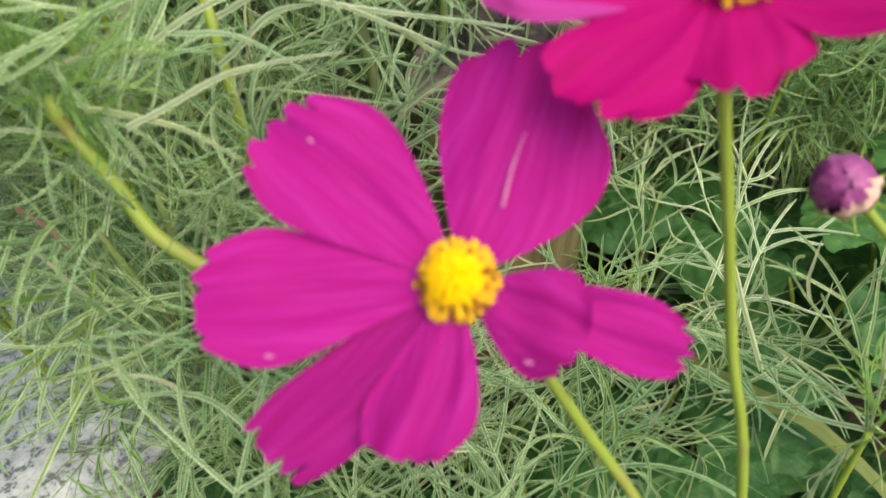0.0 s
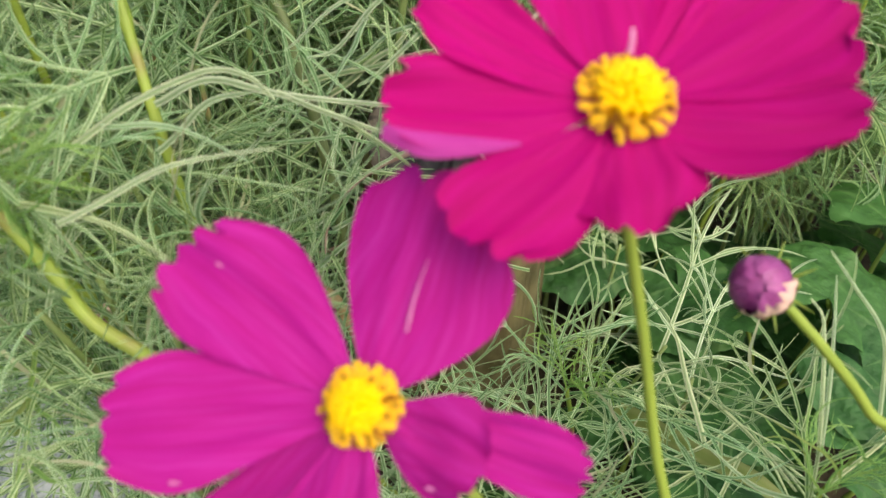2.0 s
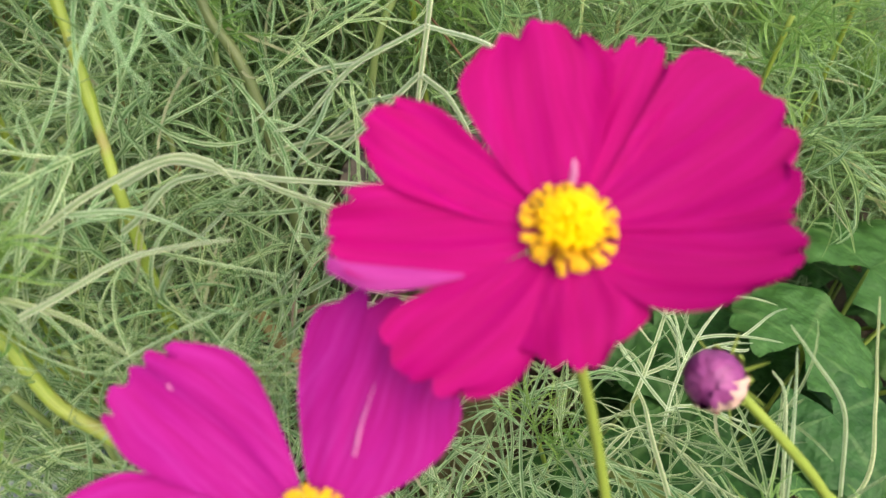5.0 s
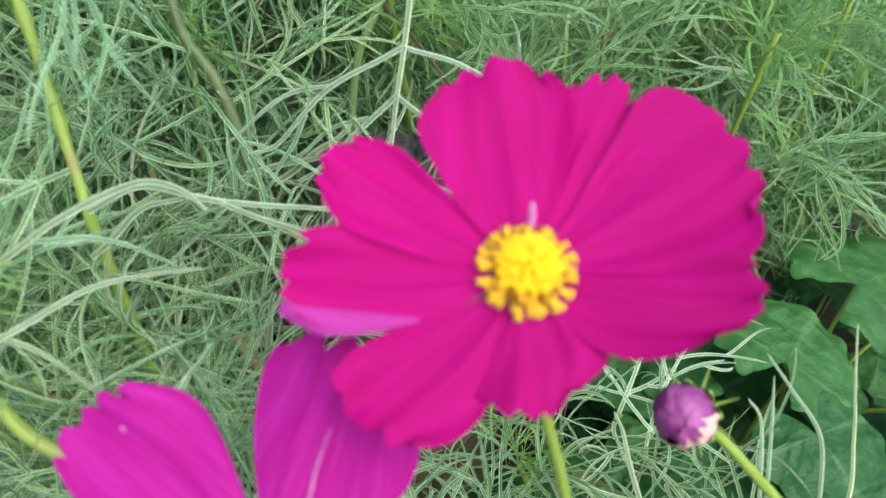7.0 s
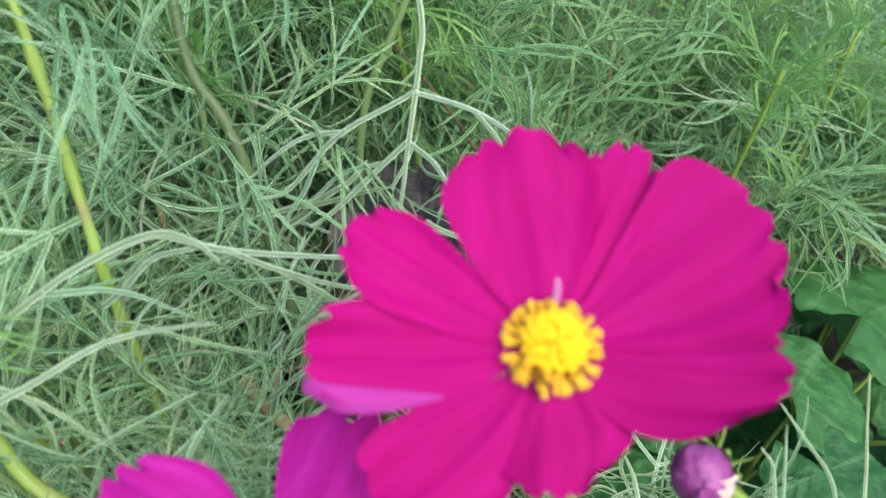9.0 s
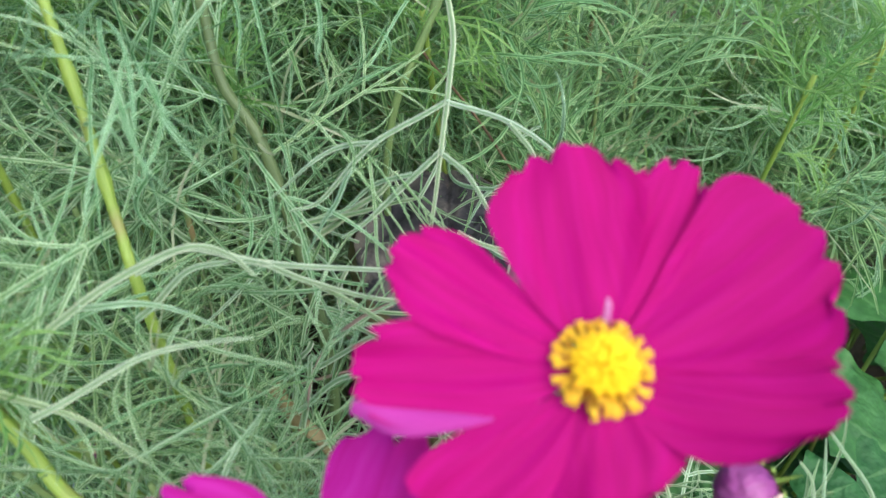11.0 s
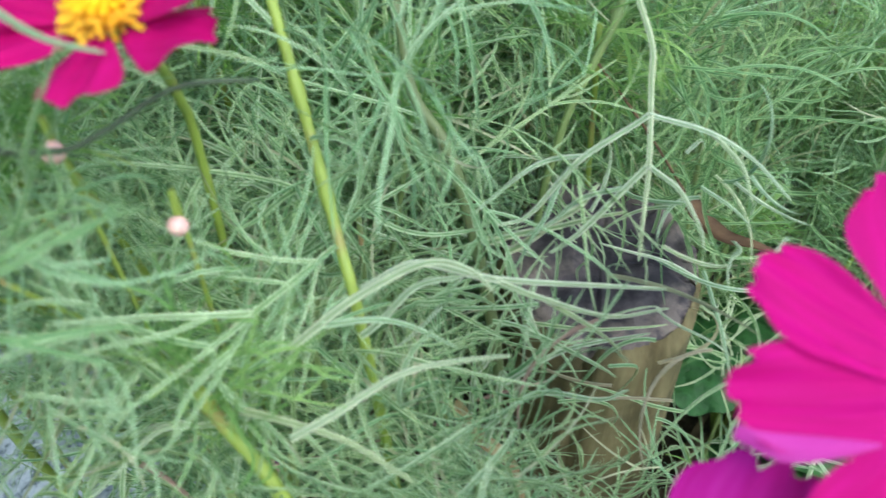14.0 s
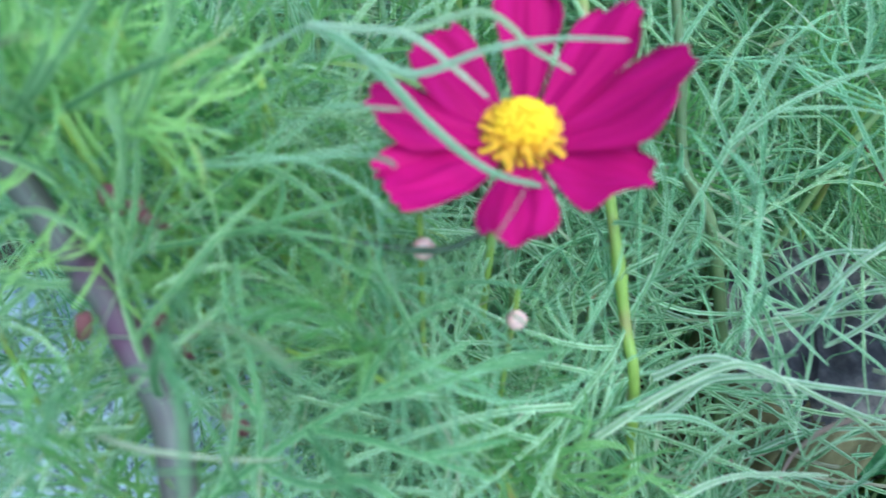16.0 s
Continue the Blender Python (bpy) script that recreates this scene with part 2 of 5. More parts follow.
def wood_end_material():
    m, nt, bsdf = shader("dark_weathered_wood_end", 0.75, 0.3)
    coord = nt.nodes.new("ShaderNodeTexCoord")
    n = node(nt, "ShaderNodeTexNoise", Scale=46.0, Detail=9.0, Roughness=0.72)
    nt.links.new(coord.outputs["Object"], n.inputs["Vector"])
    w = nt.nodes.new("ShaderNodeTexWave")
    w.wave_type, w.rings_direction = "RINGS", "Z"
    for k, v in (("Scale", 130.0), ("Distortion", 3.0), ("Detail", 3.0)):
        w.inputs[k].default_value = v
    nt.links.new(coord.outputs["Object"], w.inputs["Vector"])
    col = ramp(nt, n.outputs[0], (0.42, (0.018, 0.017, 0.022)), (0.54, (0.055, 0.048, 0.054)), (0.64, (0.13, 0.11, 0.10)), (0.78, (0.28, 0.24, 0.20)))
    rings = ramp(nt, w.outputs[0], (0.2, (0.7, 0.7, 0.7)), (0.8, (1.15, 1.12, 1.1)))
    col = blend(nt, "MULTIPLY", 0.3, col, rings)
    # the outer rings are bleached and split
    flat = nt.nodes.new("ShaderNodeVectorMath")
    flat.operation = "MULTIPLY"
    flat.inputs[1].default_value = (1, 1, 0)
    nt.links.new(coord.outputs["Object"], flat.inputs[0])
    away = nt.nodes.new("ShaderNodeVectorMath")
    away.operation = "LENGTH"
    nt.links.new(flat.outputs[0], away.inputs[0])
    worn = node(nt, "ShaderNodeMapRange", From_Min=0.024, From_Max=0.040)
    nt.links.new(away.outputs["Value"], worn.inputs[0])
    patchy = nt.nodes.new("ShaderNodeMath")
    patchy.operation = "MULTIPLY"
    nt.links.new(worn.outputs[0], patchy.inputs[0])
    chips = node(nt, "ShaderNodeTexNoise", Scale=120.0, Detail=5.0, Roughness=0.7)
    nt.links.new(coord.outputs["Object"], chips.inputs["Vector"])
    chip = ramp(nt, chips.outputs[0], (0.42, (0, 0, 0)), (0.55, (1, 1, 1)))
    nt.links.new(chip, patchy.inputs[1])
    col = blend(nt, "MIX", patchy.outputs[0], col, (0.24, 0.20, 0.165))
    nt.links.new(col, bsdf.inputs["Base Color"])
    bumped(nt, bsdf, n.outputs[0], 0.9, 0.003)
    return m


WOOD, WOOD_END = wood_material(), wood_end_material()


# ---- mesh helpers ----
class Sheet:
    """Collects vertices, faces and a UV for each vertex."""

    def __init__(self):
        self.v, self.f, self.uv, self.toned = [], [], [], False

    def mesh(self, name, material, smooth=True):
        me = bpy.data.meshes.new(name)
        me.from_pydata(self.v, [], self.f)
        if material:
            me.materials.append(material)
        layer = me.uv_layers.new(name="UVMap")
        idx = np.empty(len(me.loops), dtype=np.int32)
        me.loops.foreach_get("vertex_index", idx)
        uv = np.array(self.uv, dtype=np.float32)[idx]
        if self.toned and all(len(f) == 4 for f in self.f):
            # each lobe keeps one whole number along u, also where it is joined to another
            quads = uv.reshape(-1, 4, 2)
            quads[:, :, 0] = np.floor(quads[:, 3:4, 0]) + quads[:, :, 0] % 1.0
        layer.data.foreach_set("uv", uv.ravel())
        if smooth:
            me.polygons.foreach_set("use_smooth", [True] * len(me.polygons))
        me.update()
        return me


def curve(points, n):
    """Catmull-Rom through the points, n + 1 places."""
    p = [np.array(q, float) for q in points]
    if len(p) == 2:
        return [p[0] + (p[1] - p[0]) * k / n for k in range(n + 1)]
    p = [2 * p[0] - p[1], *p, 2 * p[-1] - p[-2]]
    out, m = [], len(p) - 3
    for k in range(n + 1):
        s = min(k / n * m, m - 1e-9)
        i = int(s)
        t = s - i
        a, b, c, d = p[i : i + 4]
        out.append(0.5 * (2 * b + (c - a) * t + (2 * a - 5 * b + 4 * c - d) * t * t + (3 * b - a - 3 * c + d) * t ** 3))
    return out


def unit(v):
    return v / (np.linalg.norm(v) + 1e-12)


def ribbon(sh, pts, width, up=(0, 0, 1), taper=0.35, groove=0.3, closed=False, weld=None, tone=0):
    """A narrow leaf with a groove along it; closed gives it an underside; weld joins its foot to a vertex. Returns the vertices along its middle."""
    n, up = len(pts), np.array(up, float)
    sh.toned = True
    table = []
    for k, p in enumerate(pts):
        s = k / (n - 1)
        d = unit(pts[min(k + 1, n - 1)] - pts[max(k - 1, 0)])
        side = np.cross(d, up)
        if k == 0:
            if np.linalg.norm(side) < 0.15:
                side = np.cross(d, (1.0, 0.2, 0.1))
        else:
            # carry the last side along, so that a hanging thread does not flip over
            side = side * (0.5 if side @ last >= 0 else -0.5) + 0.6 * (last - d * (last @ d))
        side = last = unit(side)
        nor = np.cross(side, d)
        w = 0.5 * width * (1 - (1 - taper) * max(0.0, s - 0.35) / 0.65) * (1.0 if s < 0.999 else 0.5)
        rows = [(p - side * w, 0.0), (p - nor * w * groove * 1.4, 0.5), (p + side * w, 1.0)]
        if closed:
            rows.append((p - nor * w * (groove * 1.4 + 0.5), 0.5))
        line = []
        for i, (q, v) in enumerate(rows):
            if k == 0 and i == 1 and weld is not None:
                line.append(weld)
                continue
            line.append(len(sh.v))
            sh.v.append(tuple(q))
            sh.uv.append((tone + 0.01 + 0.98 * s, v))
        table.append(line)
    for a, b in zip(table, table[1:]):
        for i, j in ((0, 1), (1, 2), (2, 3), (3, 0)) if closed else ((0, 1), (1, 2)):
            sh.f.append((a[i], a[j], b[j], b[i]))
    return [line[1] for line in table]


def tube(sh, pts, radii, sides=8):
    n, base = len(pts), len(sh.v)
    ref = np.array((0.3, 1.0, 0.2))
    for k, p in enumerate(pts):
        d = unit(pts[min(k + 1, n - 1)] - pts[max(k - 1, 0)])
        a = unit(np.cross(d, ref))
        b = np.cross(d, a)
        for j in range(sides):
            t = 2 * math.pi * j / sides
            sh.v.append(tuple(p + radii[k] * (math.cos(t) * a + math.sin(t) * b)))
            sh.uv.append((k / (n - 1), j / sides))
    for k in range(n - 1):
        for j in range(sides):
            j2 = (j + 1) % sides
            sh.f.append((base + k * sides + j, base + k * sides + j2, base + (k + 1) * sides + j2, base + (k + 1) * sides + j))
    sh.f.append(tuple(base + j for j in reversed(range(sides))))
    sh.f.append(tuple(base + (n - 1) * sides + j for j in range(sides)))


def part(name, mesh, parent, m=None, label=""):
    ob = new(name, mesh)
    ob.parent = parent
    if m is not None:
        ob.matrix_local = m
    return tagged(ob, label)


def thing(name, at, label, category, group="", kind=""):
    ob = new(name)
    ob.empty_display_size = 0.01
    ob.matrix_world = at if isinstance(at, Matrix) else Matrix.Translation(at)
    bpy.context.view_layer.update()
    return tagged(ob, label, category, group, kind)


def frame_of(origin, zdir, xhint=(1, 0, 0)):
    z = Vector(zdir).normalized()
    y = z.cross(Vector(xhint)).normalized()
    x = y.cross(z)
    return Matrix.Translation(origin) @ Matrix((x, y, z)).transposed().to_4x4()


def local(pts, at):
    return [np.array(p, float) - np.array(at, float) for p in pts]


def stem_mesh(pts, r0, r1, nodes=(), steps=28, sides=8, material=None):
    sh = Sheet()
    c = curve(pts, steps)
    rad = []
    for k in range(steps + 1):
        s = k / steps
        r = r0 + (r1 - r0) * s
        for q in nodes:
            r *= 1 + 0.45 * math.exp(-(((s - q) / 0.018) ** 2))
        rad.append(r)
    tube(sh, c, rad, sides)
    return sh.mesh("stem", material or STEM)


# ---- leaves like threads ----
def wander(rng, start, way, length, bend, n, droop=0.0):
    """Places along a thread that starts one way and bends as it goes."""
    p, d = np.array(start, float), unit(np.array(way, float))
    axis = unit(rng.normal(size=3))
    out, step = [p.copy()], length / n
    for k in range(n):
        d = unit(d + np.cross(axis, d) * bend / n + np.array((0, 0, -droop / n)))
        if k == n // 2:
            axis = unit(axis + 0.8 * rng.normal(size=3))
        p = p + d * step
        out.append(p.copy())
    return out


def thread_leaf(seed, length, pairs, width, material, seg=7, twist=0.5, reach=1.0):
    """A twice-divided leaf whose lobes are as narrow as threads; it starts at the origin and runs along x."""
    rng = np.random.default_rng(seed)
    sh = Sheet()
    spine = wander(rng, (0, 0, 0), (1, 0, 0.35), length, rng.uniform(0.5, 1.3), 12, 0.55)
    mid = ribbon(sh, spine, width * 1.1, (0, 0, 1), 0.6, tone=int(rng.integers(200)))
    for i in range(pairs):
        s = 0.18 + 0.7 * i / pairs
        k = int(s * 12)
        d = unit(spine[k + 1] - spine[k])
        for sign in (1, -1):
            if rng.random() < 0.08:
                continue
            a = math.radians(rng.uniform(25, 60))
            side = np.array((0, sign, 0)) + 0.5 * rng.normal(size=3)
            way = d * math.cos(a) + unit(side) * math.sin(a)
            ll = reach * length * rng.uniform(0.5, 0.85) * (1 - 0.35 * s)
            arm = wander(rng, spine[k], way, ll, rng.uniform(0.5, 2.1), seg + 2, twist * rng.uniform(-0.5, 1.2))
            mid2 = ribbon(sh, arm, width * rng.uniform(0.8, 1.1), (0, 0.2 * sign, 1), 0.5, weld=mid[k], tone=int(rng.integers(200)))
            for q in (0.25, 0.5):
                if rng.random() < 0.6:
                    kk = max(1, int(q * len(arm)))
                    dd = unit(arm[kk] - arm[kk - 1])
                    sg = 1 if rng.random() < 0.5 else -1
                    w2 = dd * 0.85 + unit(np.cross(dd, (0, 0, 1)) * sg + 0.5 * rng.normal(size=3)) * 0.5
                    ribbon(sh, wander(rng, arm[kk], w2, ll * rng.uniform(0.40, 0.85), rng.uniform(0.5, 2.4), seg, twist * rng.uniform(-0.5, 1.0)), width * rng.uniform(0.7, 1.0), (0, 0, 1), 0.5, weld=mid2[kk], tone=int(rng.integers(200)))
    return sh.mesh("thread_leaf", material)


LEAVES = [thread_leaf(10 + k, 0.066 + 0.004 * (k % 5), 4 if k % 3 else 3, 0.00105 + 0.00013 * (k % 4), THREAD) for k in range(18)]
PALE_LEAVES = [thread_leaf(60 + k, 0.066 + 0.004 * (k % 3), 4, 0.0016, THREAD_PALE) for k in range(6)]
GREEN_LEAVES = [thread_leaf(130 + k, 0.060 + 0.004 * (k % 4), 3 + k % 2, 0.0012 + 0.00015 * (k % 3), THREAD_GREEN) for k in range(8)]
LIME_LEAVES = [thread_leaf(160 + k, 0.030 + 0.004 * (k % 3), 6, 0.0008, THREAD_LIME) for k in range(4)]
FRESH_LEAVES = [thread_leaf(90 + k, 0.034 + 0.004 * (k % 3), 5, 0.0009, THREAD_FRESH) for k in range(6)]


def leaf_pose(at, yaw, rise, roll, size):
    return Matrix.Translation(at) @ Euler((radians(roll), radians(-rise), radians(yaw)), "XYZ").to_matrix().to_4x4() @ Matrix.Scale(size, 4)


def leafy(rng, plant, line, radius, gap, low, kinds, tip=True, size=1.0, shape=0.9):
    """Pairs of leaves at the nodes of a stem whose line is given from the plant's base."""
    c = curve(line, 40)
    along = np.cumsum([0] + [float(np.linalg.norm(c[k + 1] - c[k])) for k in range(40)])
    total = along[-1]
    s, turn = total - 0.006, rng.uniform(0, 180)
    while s > max(low, 0.0):
        k = min(int(np.searchsorted(along, s)), 40)
        for side in (0, 180):
            kind = kinds[rng.integers(len(kinds))]
            m = leaf_pose(c[k], turn + side + rng.uniform(-25, 25), rng.uniform(-5, 48), rng.uniform(-50, 50), size * rng.uniform(0.75, 1.2))
            part("leaf", kind, plant, m)
        turn += 90 + rng.uniform(-20, 20)
        s -= gap * rng.uniform(0.8, 1.25)
    if tip:
        for _ in range(4):
            m = leaf_pose(c[40], rng.uniform(0, 360), rng.uniform(30, 80), rng.uniform(-60, 60), rng.uniform(0.6, 1.0))
            part("young_leaf", FRESH_LEAVES[rng.integers(6)], plant, m, "bright yellow-green young leaf")


# ---- ground, stone, stake ----
def ground():
    bm = bmesh.new()
    rng = random.Random(3)
    rings = [0.0] + [0.02 * 1.16 ** k for k in range(56)]
    last = None
    for r in rings:
        row = []
        for j in range(48 if r else 1):
            a = 2 * math.pi * j / 48
            x, y = 0.05 + r * math.cos(a), 0.25 + r * math.sin(a)
            z = 0.010 * (noise.noise((x * 22, y * 22, 0.3)) - 0.6) + 0.004 * noise.noise((x * 90, y * 90, 1.3))
            row.append(bm.verts.new((x, y, z if r < 3 else -0.01)))
        if last:
            for j in range(48):
                j2 = (j + 1) % 48
                if len(last) == 1:
                    bm.faces.new((last[0], row[j], row[j2]))
                else:
                    bm.faces.new((last[j], row[j], row[j2], last[j2]))
        last = row
    me = bpy.data.meshes.new("ground")
    bm.to_mesh(me)
    me.materials.append(SOIL)
    me.polygons.foreach_set("use_smooth", [True] * len(me.polygons))
    return tagged(new("ground", me), "dark brown bare garden soil under the plants", "ground", kind="structure")


ground()


def granite_block():
    bm = bmesh.new()
    bmesh.ops.create_cube(bm, size=1.0)
    bmesh.ops.scale(bm, vec=(0.34, 0.30, 0.10), verts=bm.verts)
    bmesh.ops.bevel(bm, geom=bm.edges[:], offset=0.014, segments=3, affect="EDGES")
    bmesh.ops.subdivide_edges(bm, edges=[e for e in bm.edges if e.calc_length() > 0.05], cuts=14, use_grid_fill=True)
    for v in bm.verts:
        c = v.co
        d = 0.010 * noise.noise(c * 11) + 0.004 * noise.noise(c * 40 + Vector((3, 1, 2))) + 0.0016 * noise.noise(c * 140)
        v.co = c + c.normalized() * d
    me = bpy.data.meshes.new("granite_block")
    bm.to_mesh(me)
    me.materials.append(GRANITE)
    me.polygons.foreach_set("use_smooth", [True] * len(me.polygons))
    ob = new("granite_block", me)
    ob.matrix_world = pose(-0.318, 0.222, -0.026, 2, -2, -42)
    return tagged(ob, "rough white granite edging stone with grey specks", "stone")


granite_block()


def stake():
    at = (0.023, 0.252, 0.0)
    ob = thing("wooden_stake", at, "weathered round wooden stake with dark cracked end", "stake")
    rng = random.Random(8)
    n, h, r = 112, 0.165, 0.0385
    cracks = [4.49, 4.49] + [rng.uniform(0, 2 * math.pi) for _ in range(7)]

    def split(a):
        return sum(math.exp(-((((a - c + math.pi) % (2 * math.pi) - math.pi) / 0.035) ** 2)) for c in cracks)

    side = Sheet()
    for k in range(25):
        z = -0.01 + (h + 0.008) * k / 24
        for j in range(n):
            a = 2 * math.pi * j / n
            q = r * (1 + 0.035 * noise.noise((math.cos(a) * 2, math.sin(a) * 2, z * 6)) + 0.02 * noise.noise((math.cos(a) * 9, math.sin(a) * 9, z * 12)))
            q -= 0.0035 * split(a) * (k / 24)
            if k == 24:
                q -= 0.003
            side.v.append((q * math.cos(a), q * math.sin(a), z + 0.28 * q * math.sin(a) * (k / 24)))
            side.uv.append((j / n, k / 24))
    for k in range(24):
        for j in range(n):
            j2 = (j + 1) % n
            side.f.append((k * n + j, k * n + j2, (k + 1) * n + j2, (k + 1) * n + j))
    part("post", side.mesh("post", WOOD), ob, None, "yellow-brown weathered round wood")
    top = Sheet()
    rings = 16
    for k in range(rings + 1):
        q0 = (r - 0.0028) * k / rings
        for j in range(n):
            a = 2 * math.pi * j / n
            q = q0 * (1 + 0.03 * noise.noise((math.cos(a) * 2, math.sin(a) * 2, h * 6)))
            x, y = q * math.cos(a), q * math.sin(a)
            z = h + 0.28 * y + 0.0034 * noise.noise((x * 150, y * 150, 0)) + 0.004 * noise.noise((x * 50, y * 50, 5)) - 0.004 * split(a) * (k / rings) - (0.002 if k == rings else 0)
            top.v.append((x, y, z))
            top.uv.append((x, y))
    for k in range(rings):
        for j in range(n):
            j2 = (j + 1) % n
            top.f.append((k * n + j, (k + 1) * n + j, (k + 1) * n + j2, k * n + j2))
    part("end_grain", top.mesh("end_grain", WOOD_END), ob, None, "dark grey cracked end grain")


stake()


# ---- flowers ----
def petal_mesh(seed, length, width, bend, cup, material, skew=0.0, blunt=0.17, fullness=0.9, crease=0.0, teeth=4):
    """Runs from the origin along x, its face to z: narrow claw, broad blade with pleats, toothed end.
    skew: how far the blade curves to its side; blunt: how much its end is rounded; fullness: lower for a blade that widens early; crease: a fold along its middle."""
    rng = random.Random(seed)
    ph, tp, jit = rng.uniform(0, 6), rng.uniform(-0.4, 0.4), [rng.uniform(-1, 1) for _ in range(8)]
    sh, nu, nv = Sheet(), 30, 30
    for i in range(nu + 1):
        u = i / nu
        half = 0.5 * width * (0.17 * (1 - u) + math.sin(math.pi * 0.585 * u ** fullness) ** 1.12)
        half *= 1 - 0.20 * max(0.0, (u - 0.7) / 0.3) ** 1.5
        for j in range(nv + 1):
            v = 2 * j / nv - 1
            t = teeth * (v + tp * 0.2) / 2
            tooth = abs(t - round(t)) * 2
            end = 1 - blunt * abs(v) ** 2.4 - 0.055 * tooth ** 1.5 * (1 + 0.9 * jit[int((v + 1) * 3.4)]) - 0.012 * (0.5 + 0.5 * math.sin(v * 31 + ph))
            x = length * u * (1 + (end - 1) * u ** 2.5)
            y = half * v * (1 + 0.03 * math.sin(u * 9 + ph)) + skew * length * u * u
            env = math.sin(math.pi * min(1, u * 1.05)) * 0.6 + 0.4 * u
            z = bend * length * (u * u - u) + cup * half * v * v * (0.4 + 0.6 * u)
            z += 0.00055 * env * math.cos(v * 6.0 + ph) + 0.00018 * env * math.cos(v * 15 + 2 * ph) + 0.0006 * u * math.sin(u * 8 + v * 3 + ph)
            z += crease * half * abs(v) * min(1, 2 * u) + 0.0005 * u ** 4 * math.sin(v * 6 + ph * 1.7)
            sh.v.append((x, y, z))
            sh.uv.append((u, 0.5 + 0.5 * v * (0.25 + 0.75 * min(1, u * 1.6))))
    for i in range(nu):
        for j in range(nv):
            a = i * (nv + 1) + j
            sh.f.append((a, a + nv + 1, a + nv + 2, a + 1))
    return sh.mesh("petal", material)


def floret_mesh(kind):
    sh = Sheet()
    if kind == "bud":
        tube(sh, [np.array((0, 0, z)) for z in (0, 0.0009, 0.0016, 0.0020)], [0.00055, 0.00072, 0.00064, 0.00020], 6)
        return sh.mesh("floret", FLORET)
    if kind == "anther":
        tube(sh, [np.array((0, 0, z)) for z in (0, 0.0010, 0.0021, 0.0024)], [0.00035, 0.00042, 0.00040, 0.00015], 6)
        return sh.mesh("anther", ANTHER)
    tube(sh, [np.array((0, 0, z)) for z in (0, 0.0010, 0.0020, 0.0026)], [0.00035, 0.00045, 0.00060, 0.00050], 6)
    for k in range(5):
        a = 2 * math.pi * k / 5
        out = np.array((math.cos(a), math.sin(a), 0))
        tube(sh, [out * 0.0002 + (0, 0, 0.0022), out * 0.0005 + (0, 0, 0.0028), out * 0.0007 + (0, 0, 0.0032)], [0.00026, 0.00026, 0.00010], 4)
    return sh.mesh("floret", FLORET_TIP)


FLORET_BUD, FLORET_OPEN, FLORET_ANTHER = floret_mesh("bud"), floret_mesh("open"), floret_mesh("anther")


def flower_centre(flower, m, r, high, seed, open_from=0.55):
    rng = random.Random(seed)
    sh = Sheet()
    n, rings = 26, 10
    for k in range(rings + 1):
        a = 0.5 * math.pi * k / rings
        for j in range(n):
            t = 2 * math.pi * j / n
            sh.v.append((r * 0.94 * math.sin(a + 0.02) * math.cos(t), r * 0.94 * math.sin(a + 0.02) * math.sin(t), high * math.cos(a)))
            sh.uv.append((j / n, k / rings))
    for k in range(rings):
        for j in range(n):
            j2 = (j + 1) % n
            sh.f.append((k * n + j, (k + 1) * n + j, (k + 1) * n + j2, k * n + j2))
    dome = part("flower_centre", sh.mesh("flower_centre", DISC), flower, m, "domed yellow centre of packed florets")
    count = 70
    spots = [(0.94 * 0.5 * math.pi * 0.66 * math.sqrt((k + 0.5) / count), k * 2.39996, FLORET_BUD, "floret", 1.0) for k in range(count)]
    for ring, n, size in ((1.02, 20, 0.60), (1.20, 26, 0.66), (1.37, 30, 0.72), (1.53, 32, 0.76)):
        for k in range(n):
            if rng.random() < 0.77:
                spots.append((ring + rng.uniform(-0.13, 0.13), 2 * math.pi * (k + rng.uniform(-0.45, 0.45)) / n, FLORET_OPEN, "floret", size * rng.uniform(0.85, 1.15)))
            else:
                spots.append((ring, 2 * math.pi * (k + 0.4) / n, FLORET_ANTHER, "anther", 0.95))
    for a, t, mesh, name, size in spots:
        p = Vector((r * math.sin(a) * math.cos(t), r * math.sin(a) * math.sin(t), high * math.cos(a))) * 0.93
        nor = Vector((math.sin(a) * math.cos(t) / r, math.sin(a) * math.sin(t) / r, max(0.50 if a < 1.3 else 0.12, math.cos(a)) / high)).normalized()
        nor = (nor + 0.24 * Vector((rng.uniform(-1, 1), rng.uniform(-1, 1), rng.uniform(-1, 1)))).normalized()
        part(name, mesh, dome, frame_of(p, nor, (0.3, 1, 0.2)) @ Matrix.Diagonal((size, size, size * (1.1 if a > 1 else 1) * (1.25 if a > 1.3 else 1), 1)))
    return dome


def sepal_mesh(length, width):
    sh = Sheet()
    ribbon(sh, curve([(0, 0, 0), (length * 0.5, 0, length * 0.12), (length, 0, length * 0.05)], 6), width, (0, 0, 1), 0.12, 0.3, True)
    return sh.mesh("sepal", SEPAL)


SEPAL_MESH = sepal_mesh(0.0066, 0.0034)


